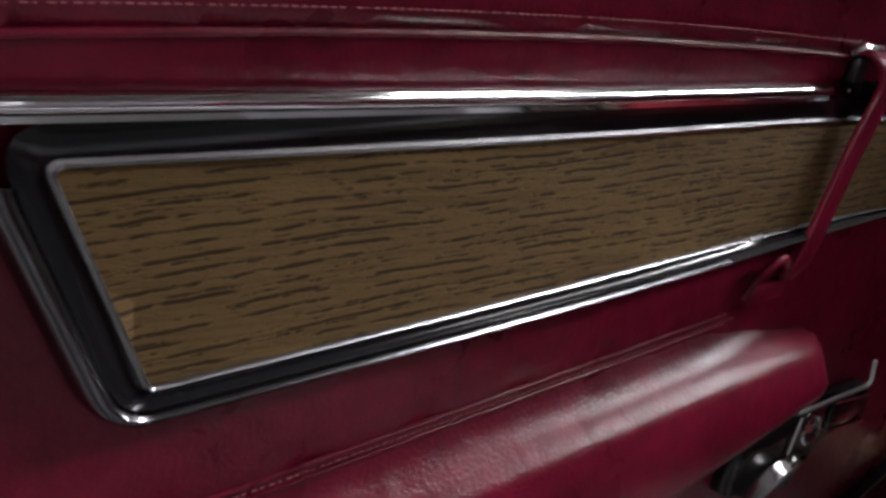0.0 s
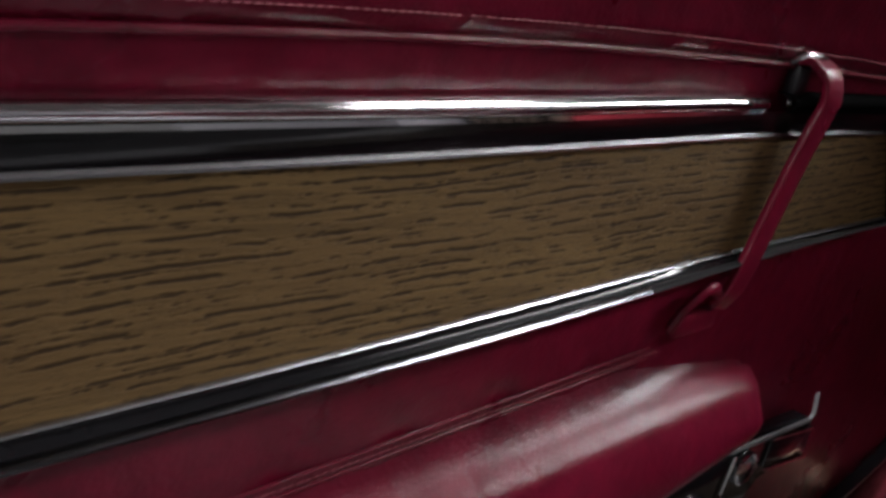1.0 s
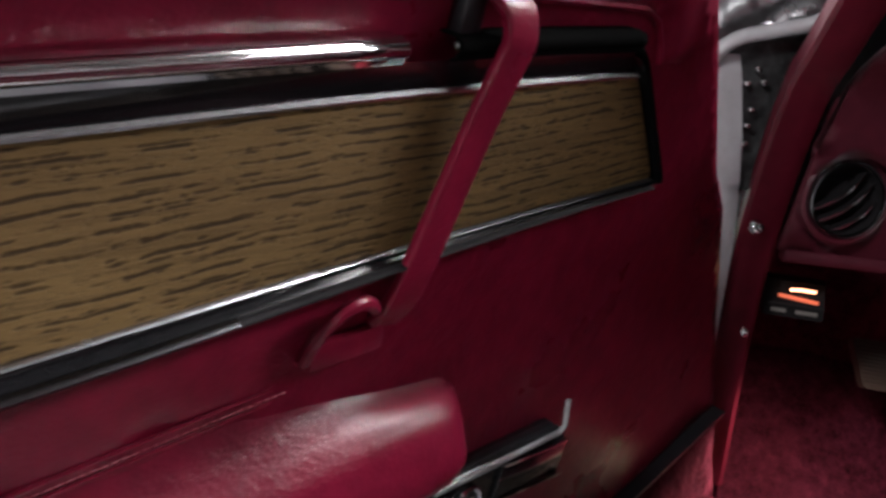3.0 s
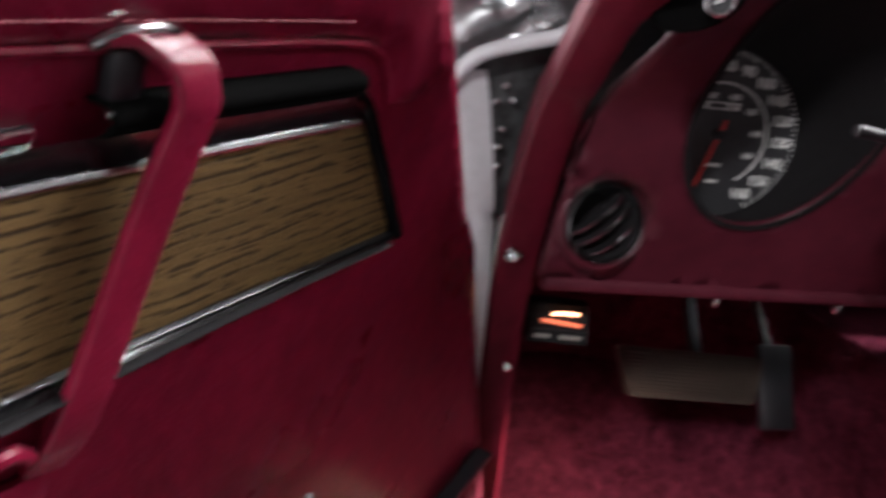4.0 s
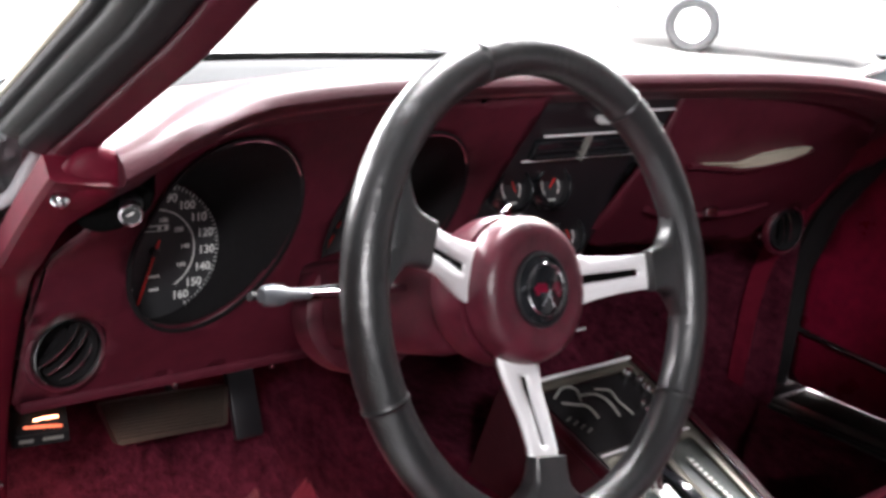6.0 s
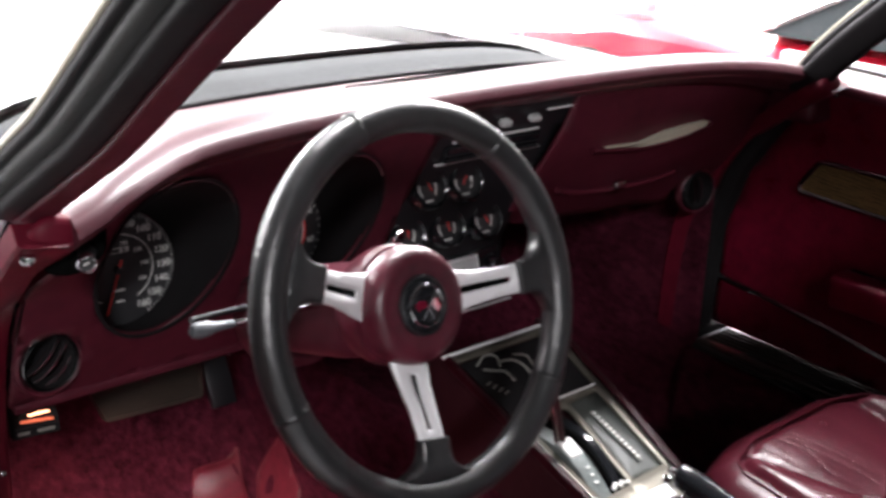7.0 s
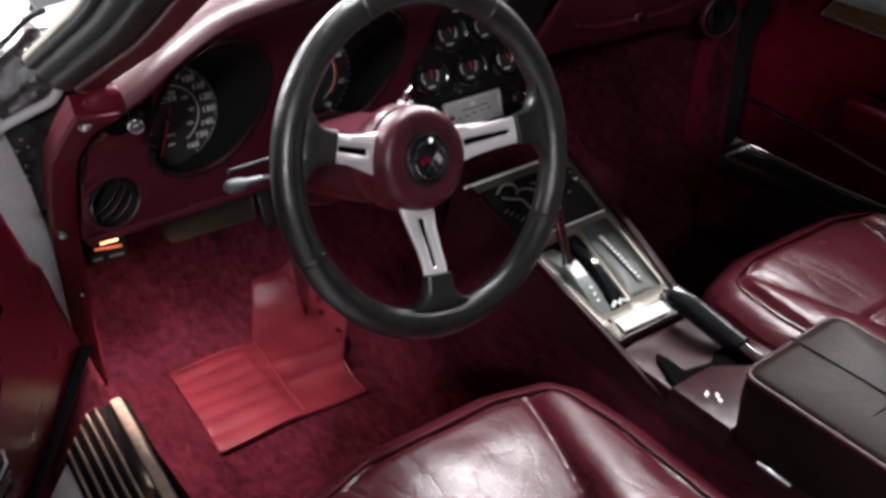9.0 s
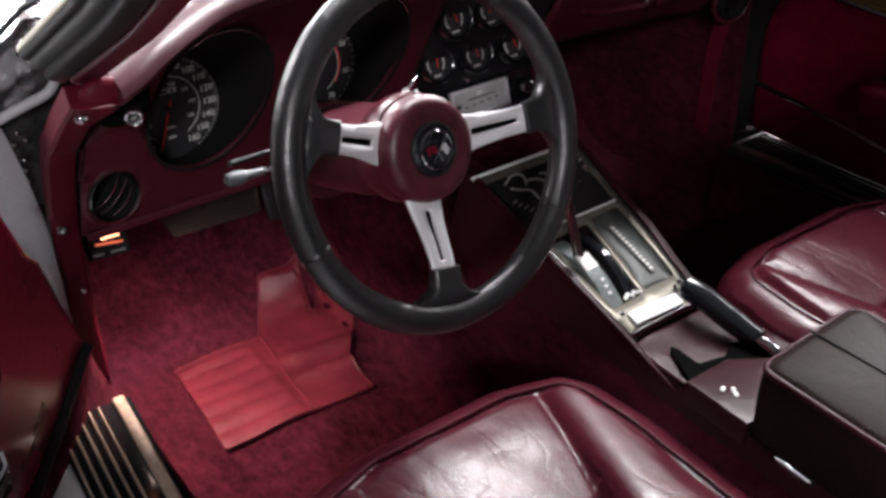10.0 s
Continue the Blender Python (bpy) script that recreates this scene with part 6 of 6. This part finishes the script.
for x, z in ((-0.445, 0.63), (-0.33, 0.632)):
    whole("bracket_screw", box(0.006, 0.008, 0.010, 0.002, m=pose(x, 0.442, 0.618)), CHROME_WORN, "small bright screw under the dash edge", "screw")

lamp = thing("courtesy_lamp", "lit footwell courtesy lamp with a black lettered base", "lamp", pose(-0.566, 0.495, 0.577, 0, 0, -8))
part("housing", loft([[Vector((x, y, z)) for y, z in ((-0.008, -0.020), (0.030, -0.022), (0.030, 0.012), (0.010, 0.012), (-0.007, -0.007))] for x in (-0.030, 0.026)]), BLACK_MATT, lamp, "black base")
part("lens", box(0.038, 0.003, 0.0036, 0.001, 1, m=pose(0.001, -0.0045, -0.0015, 20, 5, 0)), LENS_GLOW, lamp, "orange lit lens")
part("bulb", tube([(-0.008, -0.003, 0.0062), (0.002, -0.0035, 0.0075), (0.016, -0.003, 0.0072)], 0.0014, 8), LAMP_GLOW, lamp, "glowing warm bulb")
part("lens_edge", box(0.052, 0.002, 0.0016, m=pose(0, -0.0068, -0.0075)), RUBBER, lamp)
for bx, bw in ((-0.016, 0.014), (0.010, 0.020)):
    part("lettering", box(bw, 0.0012, 0.0035, m=pose(bx, -0.0085, -0.0135)), SCREEN_GREY, lamp)
d = bpy.data.lights.new("courtesy_light", "SPOT")
d.energy, d.color, d.shadow_soft_size, d.spot_size, d.spot_blend = BULB_WATTS, (1.0, 0.74, 0.64), 0.012, radians(130), 0.9
new("courtesy_light", d).matrix_world = look((-0.540, 0.495, 0.550), (-0.530, 0.520, 0.2))
whole("sill_button", revolve([(0, 0.006), (0.004, 0.004), (0.005, 0)], 12, m=axes(Vector((-0.628, 0.43, 0.555)), Vector((0, 1, 0)), Vector((0, 0, 1)), Vector((1, 0, 0)))), CHROME_WORN, "small bright door switch in the pillar", "switch")

# ---- passenger door, closed ----
pdoor = thing("passenger_door", "closed passenger door, dark red vinyl with an oak inlay", "car door")


def pd_x(y, z):
    return 0.690 - 0.03 * smoothstep(0.80, 0.90, z)


part("panel", sheet([(-0.62, 0.40), (0.43, 0.40), (0.43, 0.62), (0.36, 0.80), (0.27, 0.900), (-0.62, 0.880)], [], lambda y, z: Vector((pd_x(y, z), y, z)), 0.035), VINYL, pdoor, "dark red vinyl", solid=-0.012)
part("shell", box(0.03, 1.05, 0.55, 0.01, m=pose(0.79, -0.10, 0.64)), SILVER_PAINT, pdoor, "silver outer skin")
part("belt_rail", sweep([(0.69, 0.285, 0.900), (0.692, 0.10, 0.893), (0.694, -0.2, 0.885), (0.694, -0.6, 0.880)], rounded([(-0.05, -0.014), (0.05, -0.012), (0.05, 0.008), (-0.04, 0.014)], 0.008, 3)), VINYL_DASH, pdoor, "padded top rail, bright with light")
part("belt_chrome", tube([(0.742, 0.29, 0.910), (0.745, 0.0, 0.902), (0.745, -0.6, 0.892)], 0.006, 8), CHROME, pdoor, "chrome belt strip")
PW = [(0.289, 0.703), (0.250, 0.762), (-0.40, 0.770), (-0.40, 0.68)]
part("inlay", sheet(PW, [], lambda y, z: Vector((y, z, 0)), 0.05), OAK, pdoor, "oak inlay", solid=-0.004, smooth=False, m=axes(Vector((0.684, 0, 0)), Vector((0, 1, 0)), Vector((0, 0, 1)), Vector((1, 0, 0))))
part("inlay_bead", tube([Vector((0.682, y, z)) for y, z in rounded(PW, 0.01, 4)], 0.004, 6, True), CHROME_WORN, pdoor, "dark chrome frame")
part("armrest", sweep([(0.655, 0.16, 0.57), (0.65, 0.0, 0.575), (0.65, -0.5, 0.58)], rounded([(-0.03, -0.03), (0.03, -0.03), (0.04, 0.03), (-0.015, 0.03)], 0.014, 4)), VINYL, pdoor, "red padded armrest")
part("latch", box(0.012, 0.11, 0.05, 0.004, m=pose(0.676, 0.105, 0.575)), BLACK_GLOSS, pdoor, "black and chrome latch")
part("latch_lever", box(0.014, 0.05, 0.012, 0.004, m=pose(0.668, 0.06, 0.545)), CHROME_WORN, pdoor)
# Thick black tube added to darken the gap ahead of the door.
part("gap_filler", tube([(0.672, 0.445, 0.40), (0.672, 0.44, 0.60), (0.668, 0.40, 0.72), (0.660, 0.32, 0.84)], 0.024, 8), BLACK_MATT, pdoor, "black rubber seal")
part("kick_strip", tube([(0.684, 0.45, 0.500), (0.683, 0.19, 0.478), (0.683, 0.0, 0.450), (0.683, -0.6, 0.40)], 0.005, 6), CHROME_WORN, pdoor, "dull chrome kick strip")
part("strap", box(0.016, 0.028, 0.14, 0.005, m=pose(0.668, -0.05, 0.73)), VINYL, pdoor)

# ---- windshield ----
wsh = thing("windshield", "clear raked windshield", "windshield", kind="structure")
pane = []
for t in (0.0, 0.25, 0.5, 0.75, 1.0):
    pane.append([Vector((x * (1 - 0.08 * t), 0.57 + 0.12 * (1 - (x / 0.64) ** 2) - 0.80 * t + 0.10 * t * (x / 0.6) ** 2, 0.900 + 0.345 * t)) for x in [-0.62 + 0.062 * i for i in range(21)]])
glass = part("pane", loft(pane, False, False), GLASS, wsh, "clear glass")
glass.visible_shadow = False

# ---- neighbouring cars and far things ----
def parked_car(name, label, m, paint):
    """A low coupe: lofted body, cabin, windows, wheels."""
    ob = thing(name, label, "car", m)
    sec = []
    for y, w, zb, zt, crown in ((-2.15, 0.55, 0.40, 0.62, 0.02), (-2.0, 0.78, 0.26, 0.74, 0.04), (-1.2, 0.88, 0.20, 0.84, 0.05), (-0.3, 0.84, 0.18, 0.80, 0.03), (0.5, 0.84, 0.18, 0.77, 0.03), (1.2, 0.90, 0.20, 0.77, 0.01), (1.9, 0.84, 0.24, 0.66, 0.02), (2.25, 0.60, 0.34, 0.52, 0.02)):
        sec.append([Vector((x * w, y, z)) for x, z in ((-0.94, zb), (0.94, zb), (1.0, zb + 0.12), (0.99, (zb + zt) / 2), (0.94, zt - 0.05), (0.80, zt), (0.45, zt - 0.03 + crown), (0.0, zt - 0.03 + 2 * crown), (-0.45, zt - 0.03 + crown), (-0.80, zt), (-0.94, zt - 0.05), (-0.99, (zb + zt) / 2), (-1.0, zb + 0.12))])
    part("body", loft(sec), paint, ob, "glossy paint", sharp=35)
    cab = [[Vector((x * w, y, z)) for x, y, z in row] for w, row in ((0.74, [(-1, 0.72, 0.78), (1, 0.72, 0.78), (1, -1.25, 0.84), (-1, -1.25, 0.84)]), (0.55, [(-1, 0.02, 1.17), (1, 0.02, 1.17), (1, -0.75, 1.18), (-1, -0.75, 1.18)]))]
    part("cabin_glass", loft(cab), DARK_GLASS, ob, "dark windows streaked with reflected light", smooth=False)
    part("roof", box(1.12, 0.80, 0.05, 0.02, m=pose(0, -0.36, 1.185)), paint, ob)
    for sgn in (-1, 1):
        part("pillar", tube([(sgn * 0.735, 0.72, 0.79), (sgn * 0.55, 0.02, 1.18)], 0.014, 8), CHROME_WORN, ob, "bright windshield frame")
        for wy in (-1.30, 1.28):
            wm = axes(Vector((sgn * 0.80, wy, 0.33)), Vector((0, 1, 0)), Vector((0, 0, sgn)), Vector((sgn, 0, 0)))
            w = part("wheel", revolve([(0.0, 0.06), (0.19, 0.05), (0.20, 0.09), (0.30, 0.10), (0.33, 0.07), (0.33, -0.08), (0.3, -0.1)], 32, m=wm), RUBBER, ob, "black tyre")
            part("rim", revolve([(0.0, 0.08), (0.06, 0.09), (0.10, 0.075), (0.18, 0.085), (0.20, 0.10)], 24, m=wm), ALLOY, w, "bright alloy rim")
    for k in range(6):
        part("cowl_slat", box(0.16, 0.02, 0.008, m=pose(-0.42 + 0.17 * k, 0.80, 0.815, 0, 0, 20)), CHROME_WORN, ob)
    return ob


parked_car("parked_car", "glossy red coupe parked alongside", pose(2.35, 0.30, 0, 0, 0, -4), RED_PAINT)
parked_car("parked_car", "silver saloon car far across the garage", pose(11.0, 7.4, 0, 0, 0, 38), GREY_PAINT)
board = thing("notice_board", "grey panel fixed to the white wall", "board", pose(14.94, 9.30, 0.98, 0, 0, -90))
part("panel", box(1.06, 0.06, 0.38, 0.01), SCREEN_GREY, board)
part("edge", box(1.12, 0.04, 0.44, 0.01, m=pose(0, 0.03, 0)), WHITE_PAINT, board)
bench = thing("workbench", "pale workbench cluttered with dark bottles and cans", "workbench", pose(14.5, 10.9, 0, 0, 0, -90))
part("top", box(4.4, 0.7, 0.06, 0.01, m=pose(0, 0, 0.60)), WHITE_PAINT, bench)
for x in (-2.0, 2.0):
    part("leg", box(0.08, 0.6, 0.57, 0.01, m=pose(x, 0, 0.285)), SILVER_PAINT, bench)
part("drawer", box(1.3, 0.04, 0.16, 0.01, m=pose(1.2, -0.34, 0.47)), SCREEN_GREY, bench, "dark drawer front")
for cy, r, h, mt in ((12.16, 0.19, 0.34, GREY_PAINT), (11.82, 0.14, 0.36, SCREEN_GREY), (11.52, 0.12, 0.42, DIRTY_METAL), (11.28, 0.10, 0.36, TEAL), (11.02, 0.11, 0.30, SCREEN_GREY), (10.80, 0.09, 0.26, BLACK), (10.56, 0.13, 0.20, BROWN_PAD), (10.34, 0.10, 0.24, GREY_PAINT)):
    whole("container", revolve([(0, h), (r * 0.4, h), (r * 0.5, h * 0.88), (r, h * 0.74), (r, 0.0), (0, 0)], 14, m=pose(14.45, cy, 0.63)), mt, "dusty workshop container on the bench", "container")
whole("black_kettle", revolve([(0, 0.36), (0.16, 0.35), (0.19, 0.31), (0.13, 0.29), (0.15, 0.22), (0.23, 0.10), (0.22, 0.0), (0, 0)], 18, m=pose(14.45, 12.10, 0.97)), BLACK, "dark lidded pot standing on a grey can", "pot")
